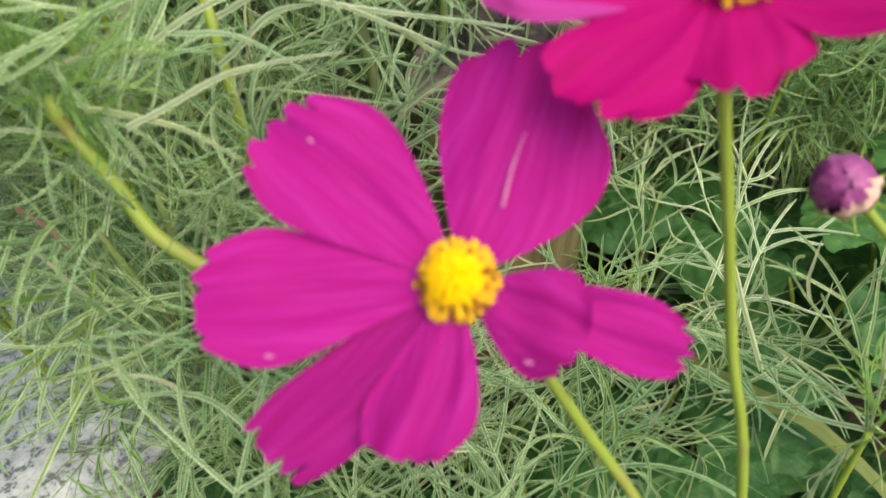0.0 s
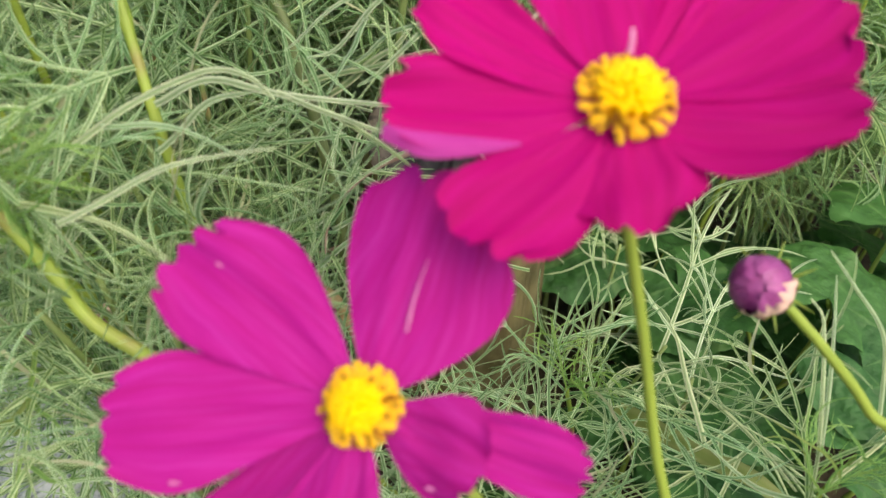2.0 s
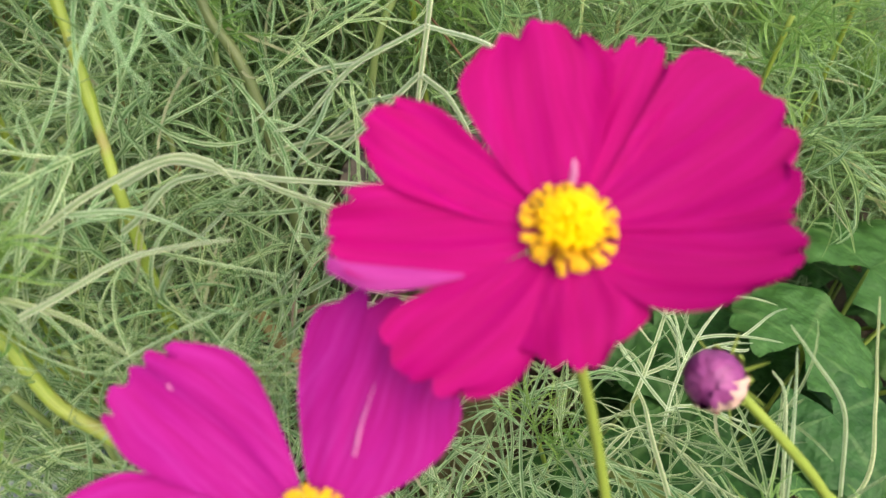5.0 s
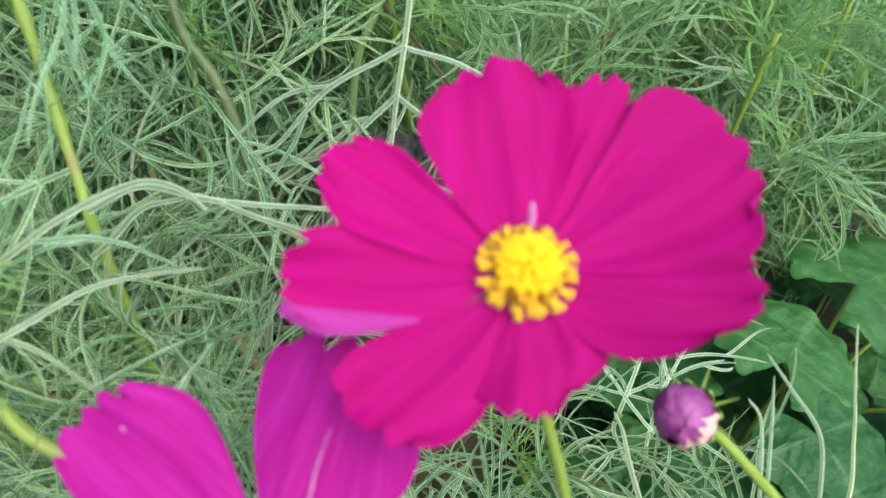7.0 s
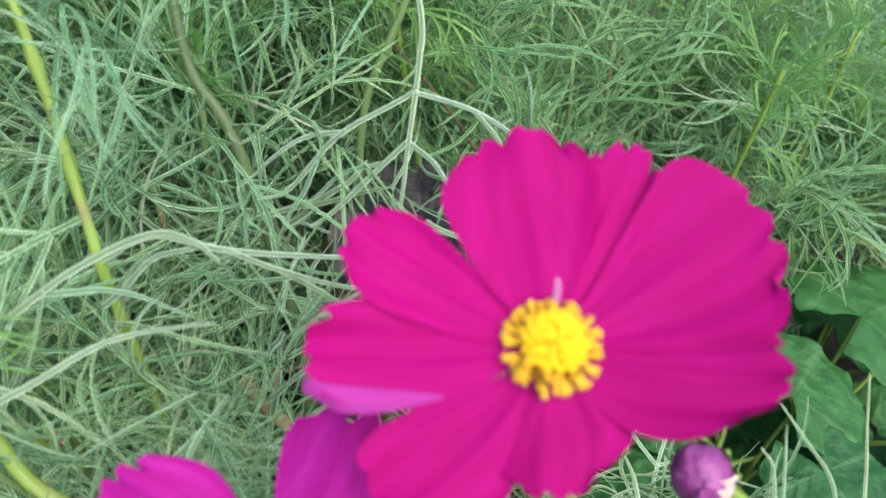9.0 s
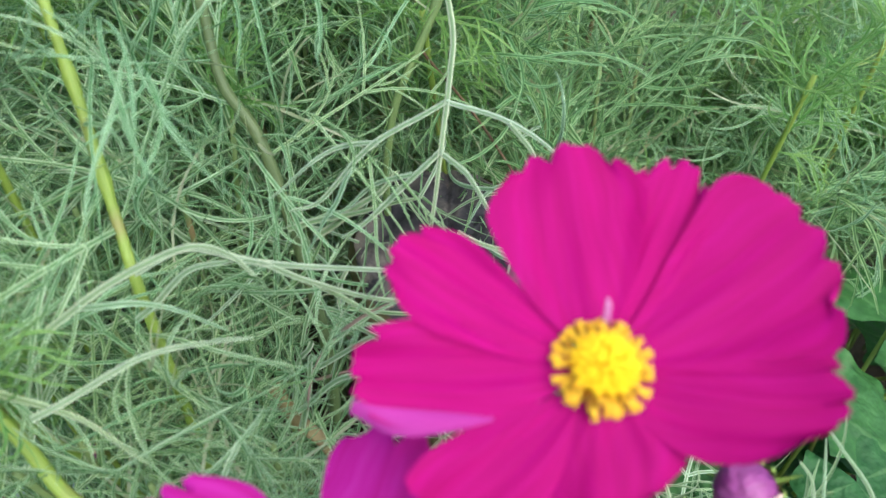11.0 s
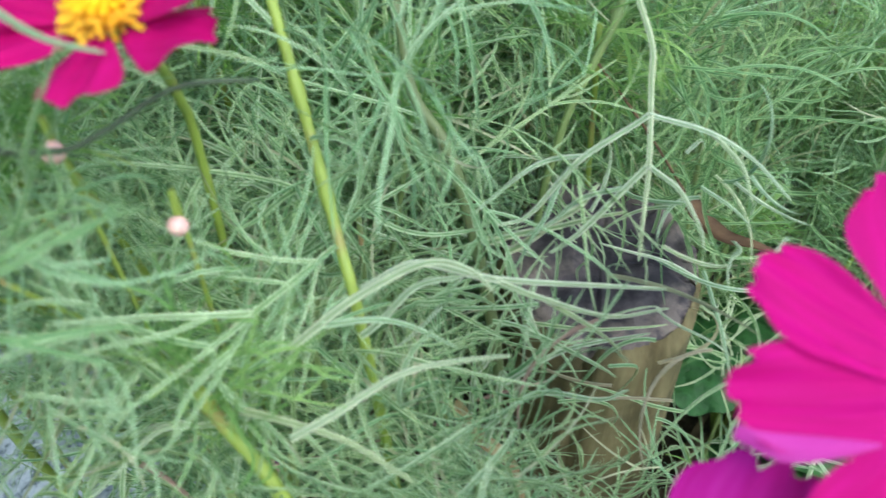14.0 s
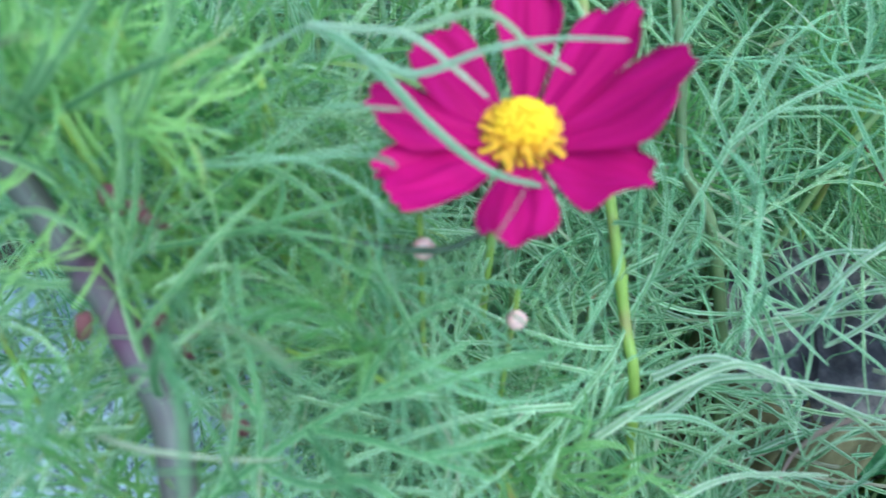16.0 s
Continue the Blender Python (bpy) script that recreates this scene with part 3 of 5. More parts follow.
def cosmos_flower(label, centre, normal, petals, material, disc, stem, seed, root):
    """petals: azimuth, rise, length, width, bend, cup, roll, skew, bluntness, fullness and crease for each."""
    f = thing("cosmos_flower", root, label, "flower", "cosmos flowers")
    to = f.matrix_world.inverted()
    base = frame_of(centre, normal)
    base = to @ base
    for k, (az, el, length, width, bend, cup, roll, skew, blunt, fullness, *crease) in enumerate(petals):
        start = 0.0042
        rise = math.asin(max(-1, min(1, math.sin(radians(el)) * length / (length - start))))
        m = base @ pose(0, 0, 0, 0, 0, az) @ pose(start, 0, -0.0006 * (k % 2), 0, -math.degrees(rise), 0) @ pose(0, 0, 0, roll)
        part("petal", petal_mesh(seed + k, length - start, width, bend, cup, material, skew, blunt, fullness, *crease), f, m)
    flower_centre(f, base @ pose(0, 0, 0.0006), disc[0], disc[1], seed)
    for k in range(8):
        part("sepal", SEPAL_MESH, f, base @ pose(0, 0, -0.0022, 0, 0, 45 * k + 10) @ pose(0.001, 0, 0, 0, 22, 0))
    line = local([Vector(centre) - Vector(normal).normalized() * 0.0015, *stem, root], root)
    part("stem", stem_mesh(line, 0.0011, 0.0013), f)
    return f, base


f2, f2_base = cosmos_flower(
    "open deep magenta cosmos flower with yellow centre on tall stem", (0.0443, 0.1138, 0.2560), (0, -0.45, 0.9),
    [(100, 7.9, 0.0380, 0.0257, 0.08, 0.07, -1, -0.045, 0.13, 0.82), (63, 4.1, 0.0400, 0.0150, 0.08, 0.05, 0, 0.021, 0.11, 0.93),
     (25, 4.5, 0.0436, 0.0328, 0.08, 0.18, -3, 0.115, 0.14, 1.16), (-28, 11.1, 0.0347, 0.0168, 0.18, 0.12, 5, 0.302, 0.15, 0.72),
     (-80, -1.5, 0.0226, 0.0216, 0.06, -0.12, 0, -0.171, 0.25, 0.84), (-129, -1.3, 0.0348, 0.0212, 0.06, 0.02, -3, -0.154, 0.10, 1.05),
     (-177, 1.4, 0.0390, 0.0172, 0.10, 0.16, -6, -0.033, 0.09, 0.80), (152, 5.8, 0.0385, 0.0161, 0.09, 0.16, 1, -0.042, 0.10, 0.90)],
    PETAL_ROSE, (0.0050, 0.0044), [(0.0465, 0.1090, 0.2387), (0.0543, 0.1070, 0.2096), (0.0612, 0.1016, 0.1797), (0.0721, 0.0920, 0.1362)], 21, (0.095, 0.078, 0.0))
f1, f1_base = cosmos_flower(
    "open violet-pink cosmos flower with a folded petal and yellow centre", (0.0024, 0.0841, 0.2171), (-0.129, -0.584, 0.801),
    [(134, 8.6, 0.0414, 0.0236, 0.05, 0.10, 1, 0.090, 0.08, 0.88), (60, 9.8, 0.0411, 0.0300, 0.06, -0.06, 5, 0.128, 0.20, 0.77, -0.16),
     (-15, -8.0, 0.0391, 0.0124, 0.04, 0.10, 6, -0.041, 0.07, 0.93), (-27, 3.4, 0.0222, 0.0174, 0.10, -0.04, 12, 0.002, 0.10, 0.72),
     (-103, 1.7, 0.0292, 0.0168, 0.08, -0.11, 0, -0.117, 0.05, 0.80), (-133, -3.5, 0.0423, 0.0158, 0.05, 0.06, -7, -0.102, 0.02, 0.78),
     (-176, 6.3, 0.0433, 0.0222, 0.05, 0.07, 0, 0.000, 0.07, 0.97)],
    PETAL_VIOLET, (0.0039, 0.0064), [(0.0110, 0.0885, 0.2040), (0.0205, 0.0859, 0.1892), (0.0296, 0.0825, 0.1750), (0.0397, 0.0786, 0.1601), (0.0510, 0.0745, 0.1400), (0.0780, 0.0670, 0.0800)], 41, (0.105, 0.060, 0.0))
f3, f3_base = cosmos_flower(
    "half-open crimson cosmos flower with yellow centre behind thread leaves", (-0.0954, 0.1665, 0.2918), (0, -0.25, 1),
    [(-176, 16.7, 0.0282, 0.0142, 0.11, 0.12, 1, -0.025, 0.11, 0.99), (-145, 8.3, 0.0277, 0.0145, 0.07, 0.11, 0, 0.027, 0.03, 0.80),
     (-88, 4.7, 0.0233, 0.0131, 0.08, -0.10, 4, -0.055, 0.11, 0.79), (-25, 11.6, 0.0245, 0.0167, 0.11, -0.01, 3, 0.014, 0.31, 0.77),
     (7, 30.2, 0.0319, 0.0170, 0.17, 0.02, -3, 0.105, 0.17, 0.77), (50, 31.5, 0.0312, 0.0118, 0.12, 0.13, 0, -0.023, 0.16, 0.88),
     (90, 30.5, 0.0330, 0.0120, 0.12, 0.12, 0, 0.063, 0.19, 1.03), (144, 22.2, 0.0259, 0.0142, 0.10, 0.12, 0, -0.010, 0.05, 0.91)],
    PETAL_DARK, (0.0048, 0.0058), [(-0.0960, 0.1790, 0.2800), (-0.0975, 0.1950, 0.2620), (-0.0990, 0.2050, 0.2200)], 61, (-0.100, 0.212, 0.0))
# the small pale petal beside the centre of the magenta flower
sh = Sheet()
ribbon(sh, curve([(0, 0, 0), (0.0022, 0, 0.0010), (0.0039, 0.0002, 0.0010)], 6), 0.0011, (0, 0, 1), 0.5, 0.2, True)
part("petal", sh.mesh("petal", PETAL_PALE), f2, f2_base @ pose(0.0006, 0.0066, 0.0035, 0, -28, 84), "tiny pale pink stunted petal")

# its lower side petal is folded over along one edge, the violet flower has a pale streak
sh = Sheet()
upper = curve(local([(0.0062, 0.1090, 0.2550), (0.0094, 0.1081, 0.2546), (0.0158, 0.1080, 0.2537), (0.0220, 0.1078, 0.2531), (0.0275, 0.1074, 0.2526)], f2.location), 20)
lower = curve(local([(0.0058, 0.1080, 0.2528), (0.0118, 0.1052, 0.2514), (0.0170, 0.1050, 0.2513), (0.0222, 0.1058, 0.2516), (0.0275, 0.1070, 0.2522)], f2.location), 20)
for k in range(21):
    for w in range(6):
        q = upper[k] + (lower[k] - upper[k]) * w / 5 + np.array((0, -0.0004, 0.0007)) * math.sin(math.pi * w / 5) * math.sin(math.pi * k / 20)
        sh.v.append(tuple(q))
        sh.uv.append((k / 20, w / 5))
for k in range(20):
    for w in range(5):
        q = k * 6 + w
        sh.f.append((q, q + 1, q + 7, q + 6))
part("petal_fold", sh.mesh("petal_fold", PETAL_FOLD), f2, None, "pale violet folded petal edge")
sh = Sheet()
ribbon(sh, curve(local([(0.0095, 0.0919, 0.2264), (0.0100, 0.0932, 0.2280), (0.0107, 0.0951, 0.2303), (0.0115, 0.0967, 0.2321), (0.0131, 0.0995, 0.2356)], f1.location), 10), 0.0006, (-0.1, -0.6, 0.8), 0.3, 0.1, True)
part("petal_streak", sh.mesh("petal_streak", PETAL_MARK), f1, None, "pale streak along a petal")
for a, b, w in (((-0.0280, 0.0746, 0.2102), (-0.0262, 0.0746, 0.2102), 0.0006), ((-0.0212, 0.1029, 0.2337), (-0.0200, 0.1024, 0.2333), 0.0005),
                ((-0.0221, 0.1018, 0.2326), (-0.0211, 0.1012, 0.2321), 0.0005), ((0.0127, 0.0735, 0.2103), (0.0141, 0.0729, 0.2104), 0.0006)):
    sh = Sheet()
    ribbon(sh, curve(local([a, b], f1.location), 5), w, (-0.1, -0.6, 0.8), 0.5, 0.1, True)
    part("petal_fleck", sh.mesh("petal_fleck", PETAL_MARK), f1, None, "small pale fleck on a petal")


# ---- buds ----
def bud(centre, tip, r, stem, root, label, colours, count=9, bracts=True, outer=()):
    """outer: turn and height of shorter petals that lie over the rest."""
    b = thing("cosmos_bud", root, label, "flower bud", "cosmos buds")
    m = b.matrix_world.inverted() @ frame_of(centre, Vector(tip) - Vector(centre))
    for k in range(count + len(outer)):
        sh, nu, nv = Sheet(), 14, 14
        rng = random.Random(k + 3)
        wide, turn, stop, ph = rng.uniform(0.75, 1.05), rng.uniform(0.2, 0.9), rng.uniform(0.84, 0.95), rng.uniform(0, 6)
        lift, spin, ragged = 0.02 + 0.030 * (k % 3), 2 * math.pi * k / count, 0.05
        if k >= count:
            spin, stop = radians(outer[k - count][0]), outer[k - count][1]
            lift, wide, turn, ragged = 0.10 + 0.02 * (k % 2), 0.62, 0.1, 0.11
        for i in range(nu + 1):
            u = i / nu
            for j in range(nv + 1):
                v = 2 * j / nv - 1
                top = stop - ragged * abs(math.sin(v * 4 + ph)) - (0.04 if k < count else 0.10) * v * v
                a = math.pi * (0.98 - top * u)
                t = spin + v * wide * (1 - 0.15 * u) + turn * u + 0.10 * math.sin(u * 5 + ph)
                rr = r * (1 + lift * (0.4 + 0.6 * u) + 0.05 * (v + 1) / 2 * u + 0.03 * math.cos(v * 5 + ph) * u)
                sh.v.append((rr * math.sin(a) * math.cos(t), rr * math.sin(a) * math.sin(t), rr * 0.98 * math.cos(a)))
                sh.uv.append((u, 0.5 + 0.5 * v))
        for i in range(nu):
            for j in range(nv):
                q = i * (nv + 1) + j
                sh.f.append((q, q + 1, q + nv + 2, q + nv + 1))
        part("bud_petal", sh.mesh("bud_petal", colours[k % len(colours)] if k < count else BUD_EDGED), b, m @ pose(0, 0, 0, rng.uniform(-7, 7), rng.uniform(-7, 7), rng.uniform(-12, 12)))
    sh = Sheet()
    tube(sh, [np.array((0, 0, -r * 0.96 * math.cos(math.pi * k / 12))) for k in range(1, 12)], [r * 0.965 * math.sin(math.pi * k / 12) for k in range(1, 12)], 16)
    part("bud_core", sh.mesh("bud_core", colours[-1]), b, m)
    if bracts:
        for k in range(8):
            sh = Sheet()
            q = r * 0.98
            ribbon(sh, curve([(q * 0.25, 0, -q), (q * 0.85, 0, -q * 0.75), (q * 1.10, 0, -q * 0.42), (q * 1.16, 0, -q * 0.15)], 8), r * 0.62, (-1, 0, 0.4), 0.15, 0.15, True)
            part("sepal", sh.mesh("sepal", SEPAL), b, m @ pose(0, 0, 0, 0, 0, 45 * k))
        for k in range(7):
            sh = Sheet()
            ribbon(sh, curve([(r * 0.2, 0, -r), (r * 0.8, 0, -r * 1.25), (r * 1.7, 0, -r * (1.1 + 0.3 * (k % 2)))], 6), 0.0011, (0, 0, 1), 0.3, 0.2, True)
            part("bract", sh.mesh("bract", SEPAL), b, m @ pose(0, 0, 0, 0, 0, 51 * k + 20))
    back = Vector(centre) - (Vector(tip) - Vector(centre)).normalized() * r * 0.95
    part("stem", stem_mesh(local([back, *stem, root], root), min(0.00115, r * 0.25), min(0.0014, r * 0.35)), b)


def bud_material(name, top, edge, rim=False):
    m, nt, bsdf = shader(name, 0.45, 0.35)
    uv, _ = uv_scaled(nt, 1, 1)
    sep = nt.nodes.new("ShaderNodeSeparateXYZ")
    nt.links.new(uv, sep.inputs[0])
    ns = node(nt, "ShaderNodeTexNoise", Scale=4.0, Detail=3.0)
    coord = nt.nodes.new("ShaderNodeTexCoord")
    fine = node(nt, "ShaderNodeTexNoise", Scale=190.0, Detail=3.0)
    nt.links.new(coord.outputs["Object"], fine.inputs["Vector"])
    nt.links.new(uv, ns.inputs["Vector"])
    mix = blend(nt, "MIX", 0.62, sep.outputs[0], fine.outputs[0])
    c = ramp(nt, mix, (0.54, top), (0.68, edge)) if not rim else ramp(nt, mix, (0.42, top), (0.56, (0.50, 0.12, 0.20)), (0.66, edge))
    dim = ramp(nt, ns.outputs[0], (0.35, (0.75, 0.6, 0.8)), (0.7, (1.1, 1.0, 1.05)))
    c = blend(nt, "MULTIPLY", 0.8, c, dim)
    nt.links.new(c, bsdf.inputs["Base Color"])
    return m


BUD_PURPLE = bud_material("purple_bud_petal", (0.20, 0.024, 0.15), (0.40, 0.10, 0.30))
BUD_PINK = bud_material("pink_bud_petal", (0.30, 0.05, 0.18), (0.64, 0.38, 0.32))
BUD_EDGED = bud_material("cream_edged_bud_petal", (0.42, 0.07, 0.16), (0.80, 0.60, 0.46), True)
BUD_PEACH = bud_material("peach_bud_petal", (0.80, 0.50, 0.38), (0.86, 0.68, 0.52))
bud((0.0822, 0.1212, 0.2085), (0.0725, 0.1120, 0.2180), 0.0061, [(0.0915, 0.1225, 0.2000), (0.1026, 0.1180, 0.1890), (0.1141, 0.1140, 0.1755), (0.1300, 0.1100, 0.1500)],
    (0.175, 0.105, 0.0), "plump purple and pink cosmos bud about to open", [BUD_PURPLE], 7, True, ((-122, 0.72), (-72, 0.78), (-20, 0.76)))
bud((-0.0920, 0.1640, 0.2480), (-0.0900, 0.1600, 0.2540), 0.0021, [(-0.0925, 0.1690, 0.2350)], (-0.0950, 0.1900, 0.0), "tiny peach-coloured cosmos bud on thin stem", [BUD_PEACH], 6, False)
bud((-0.1120, 0.1640, 0.2660), (-0.1100, 0.1600, 0.2720), 0.0022, [(-0.1130, 0.1700, 0.2500)], (-0.1100, 0.2000, 0.0), "tiny peach-coloured cosmos bud on thin stem", [BUD_PEACH], 6, False)
bud((-0.0880, 0.1700, 0.1500), (-0.0860, 0.1650, 0.1560), 0.0032, [(-0.0850, 0.1750, 0.1400)], (-0.0800, 0.1900, 0.0), "small dull brown cosmos bud low in the foliage", [BUD_PEACH, BUD_PURPLE], 7, False)


# ---- plants whose stems and leaves stand out ----
def hero_leaf(plant, root, threads, material, label=""):
    """One long leaf; each of its lobes is its width and the places it runs through."""
    for k, (width, pts) in enumerate(threads):
        sh = Sheet()
        line = curve(local(pts, root), 7 * (len(pts) - 1) + 2)
        sway = np.array((math.sin(5.1 * k + len(pts)), 0.5 * math.cos(3.3 * k), math.cos(7.7 * k + 1)))
        n = len(line) - 1
        line = [q + sway * 0.0006 * math.sin(math.pi * i / n) * math.sin(9.0 * i / n + k) for i, q in enumerate(line)]
        ribbon(sh, line, width * 1.3, (0, -0.6, 0.8), 0.45, 0.3, True, tone=k + 3)
        part("leaf_lobe", sh.mesh("leaf_lobe", material), plant, None, label)


def big_plant(label, root, stem, r0, r1, nodes, seed, gap=0.028, low=0.10, material=None, kinds=None, tip=True):
    p = thing("cosmos_plant", root, label, "plant", "cosmos plants")
    line = local(stem, root)
    part("stem", stem_mesh(line, r0, r1, nodes, 40, 10, material or STEM), p)
    leafy(np.random.default_rng(seed), p, line, r0, gap, low, kinds or LEAVES, tip)
    return p


root = (-0.040, 0.150, 0.0)
p = big_plant("upright green cosmos plant with a knobbly pale stem", root,
              [root, (-0.0480, 0.1640, 0.12), (-0.0577, 0.1771, 0.2044), (-0.0629, 0.1873, 0.2245), (-0.0698, 0.2020, 0.2483), (-0.0783, 0.2180, 0.2751), (-0.090, 0.240, 0.315)],
              0.0017, 0.0013, (0.72, 0.585), 301, 0.05, 0.16)
hero_leaf(p, root, [
    (0.0015, [(-0.0564, 0.1747, 0.2203), (-0.0426, 0.1786, 0.2250), (-0.0258, 0.1767, 0.2228), (-0.0002, 0.1790, 0.2178), (0.0211, 0.1820, 0.2138)]),
    (0.0014, [(-0.0566, 0.1687, 0.2100), (-0.0412, 0.1753, 0.2211), (-0.0275, 0.1775, 0.2238)]),
    (0.0011, [(-0.0258, 0.1767, 0.2228), (-0.0120, 0.1740, 0.2180), (0.0060, 0.1760, 0.2100), (0.0240, 0.1840, 0.2050)]),
    (0.0010, [(-0.0120, 0.1740, 0.2180), (0.0020, 0.1720, 0.2090), (0.0100, 0.1730, 0.2000)]),
], THREAD_PALE, "long pale arching thread leaf")
hero_leaf(p, root, [
    (0.0015, [(-0.0709, 0.1560, 0.2195), (-0.0569, 0.1643, 0.2263), (-0.0415, 0.1724, 0.2313), (-0.0305, 0.1710, 0.2299), (-0.0247, 0.1692, 0.2248)]),
    (0.0013, [(-0.0687, 0.1366, 0.2125), (-0.0531, 0.1437, 0.2179), (-0.0399, 0.1501, 0.2208), (-0.0217, 0.1508, 0.2230)]),
    (0.0012, [(-0.0640, 0.1600, 0.2230), (-0.0480, 0.1640, 0.2200), (-0.0330, 0.1660, 0.2090)]),
], THREAD_PALE, "long pale arching thread leaf")

root = (0.010, 0.300, 0.0)
p = big_plant("tall cosmos plant with a brownish stem behind the stake", root,
              [root, (0.0000, 0.2700, 0.15), (0.0029, 0.2600, 0.2107), (0.0129, 0.2660, 0.2371), (0.0186, 0.2700, 0.2503), (0.030, 0.285, 0.285)],
              0.0016, 0.0012, (0.8,), 302, 0.030, 0.235, STEM_DULL)
hero_leaf(p, root, [
    (0.0014, [(0.0200, 0.2680, 0.2640), (0.0235, 0.2440, 0.2530), (0.0226, 0.2340, 0.2448), (0.0197, 0.2126, 0.2316), (0.0185, 0.2040, 0.2220), (0.0165, 0.1940, 0.2130)]),
    (0.0013, [(0.0214, 0.2259, 0.2398), (0.0026, 0.2126, 0.2347), (-0.0127, 0.2028, 0.2229), (-0.0218, 0.2004, 0.2199)]),
    (0.0012, [(0.0214, 0.2259, 0.2398), (0.0382, 0.2207, 0.2368), (0.0500, 0.2160, 0.2310), (0.0600, 0.2080, 0.2230)]),
    (0.0013, [(0.0197, 0.2126, 0.2316), (0.0073, 0.2033, 0.2236), (-0.0020, 0.1985, 0.2165), (-0.0075, 0.1960, 0.2140)]),
    (0.0012, [(0.0197, 0.2126, 0.2316), (0.0272, 0.2068, 0.2278), (0.0330, 0.2010, 0.2200), (0.0350, 0.1980, 0.2140)]),
    (0.0011, [(0.0382, 0.2207, 0.2368), (0.0450, 0.2130, 0.2320), (0.0480, 0.2050, 0.2240)]),
    (0.0011, [(0.0026, 0.2126, 0.2347), (-0.0080, 0.2130, 0.2330), (-0.0190, 0.2090, 0.2270), (-0.0280, 0.2060, 0.2200)]),
    (0.0011, [(0.0120, 0.2075, 0.2275), (0.0030, 0.2070, 0.2250), (-0.0060, 0.2040, 0.2190), (-0.0140, 0.2020, 0.2150)]),
    (0.0011, [(-0.0050, 0.2075, 0.2290), (-0.0100, 0.2000, 0.2210), (-0.0170, 0.1930, 0.2110)]),
], THREAD_CLEAR, "large pale forked thread leaf hanging over the stake")
hero_leaf(p, root, [
    (0.0015, [(-0.0243, 0.2051, 0.2100), (-0.0050, 0.2082, 0.2138), (0.0147, 0.2068, 0.2200)]),
    (0.0017, [(-0.0174, 0.2074, 0.2050), (-0.0018, 0.2098, 0.2157), (0.0079, 0.2160, 0.2231)]),
    (0.0013, [(-0.0235, 0.1772, 0.1610), (-0.0083, 0.1840, 0.1692), (0.0102, 0.1829, 0.1680), (0.0190, 0.1848, 0.1702)]),
    (0.0013, [(-0.0180, 0.1891, 0.1675), (0.0009, 0.1957, 0.1755), (0.0253, 0.1956, 0.1832)]),
    (0.0014, [(-0.0220, 0.2022, 0.1648), (-0.0263, 0.1966, 0.1579), (-0.0300, 0.1782, 0.1438)]),
    (0.0011, [(0.0484, 0.2225, 0.1843), (0.0540, 0.2107, 0.1702), (0.0567, 0.1922, 0.1558)]),
    (0.0011, [(0.0484, 0.2201, 0.1814), (0.0364, 0.2242, 0.1863), (0.0133, 0.2245, 0.1943)]),
], THREAD_CLEAR, "loose pale threads across the stake")

sh = Sheet()
ribbon(sh, curve(local([(0.0490, 0.2490, 0.1930), (0.0533, 0.2430, 0.1892), (0.0591, 0.2355, 0.1880), (0.0660, 0.2306, 0.1890), (0.0760, 0.2250, 0.1880)], root), 20), 0.0068, (0.1, -0.5, 0.8), 0.15, 0.12, True)
tube(sh, curve(local([(0.0129, 0.2660, 0.2371), (0.0320, 0.2600, 0.2150), (0.0490, 0.2490, 0.1930)], root), 10), [0.0005] * 11, 6)
part("withered_leaf", sh.mesh("withered_leaf", WITHERED_LEAF), p, None, "dried reddish-brown leaf hanging beside the stake")

rng = np.random.default_rng(14)
STRAW = thread_material("straw_thread", (0.50, 0.46, 0.33), (0.34, 0.30, 0.20), (0.40, 0.28, 0.22), 0.25)
for k in range(22):
    sh = Sheet()
    start = (rng.uniform(-0.035, 0.060), rng.uniform(0.185, 0.205), rng.uniform(0.120, 0.205))
    ribbon(sh, wander(rng, local([start], root)[0], (rng.choice((-1, 1)), rng.uniform(-0.4, 0.2), rng.uniform(-0.3, 0.5)), rng.uniform(0.025, 0.055), rng.uniform(0.6, 2.4), 12, 0.5), rng.uniform(0.0010, 0.0015), (0, -0.6, 0.8), 0.35, 0.3, True, tone=k)
    part("leaf_lobe", sh.mesh("leaf_lobe", STRAW if k % 3 == 0 else THREAD), p, None, "thin drying threads across the stake")
for k in range(24):
    sh = Sheet()
    start = (rng.uniform(-0.035, 0.070), rng.uniform(0.200, 0.270), rng.uniform(0.186, 0.216))
    ribbon(sh, wander(rng, local([start], root)[0], (rng.uniform(-1, 1), rng.uniform(-1, 0.4), rng.uniform(-0.3, 0.3)), rng.uniform(0.020, 0.050), rng.uniform(0.6, 2.6), 12, 0.3), rng.uniform(0.0010, 0.0015), (0, -0.6, 0.8), 0.35, 0.3, True, tone=k)
    part("leaf_lobe", sh.mesh("leaf_lobe", THREAD_CLEAR), p, None, "thin pale threads over the stake")

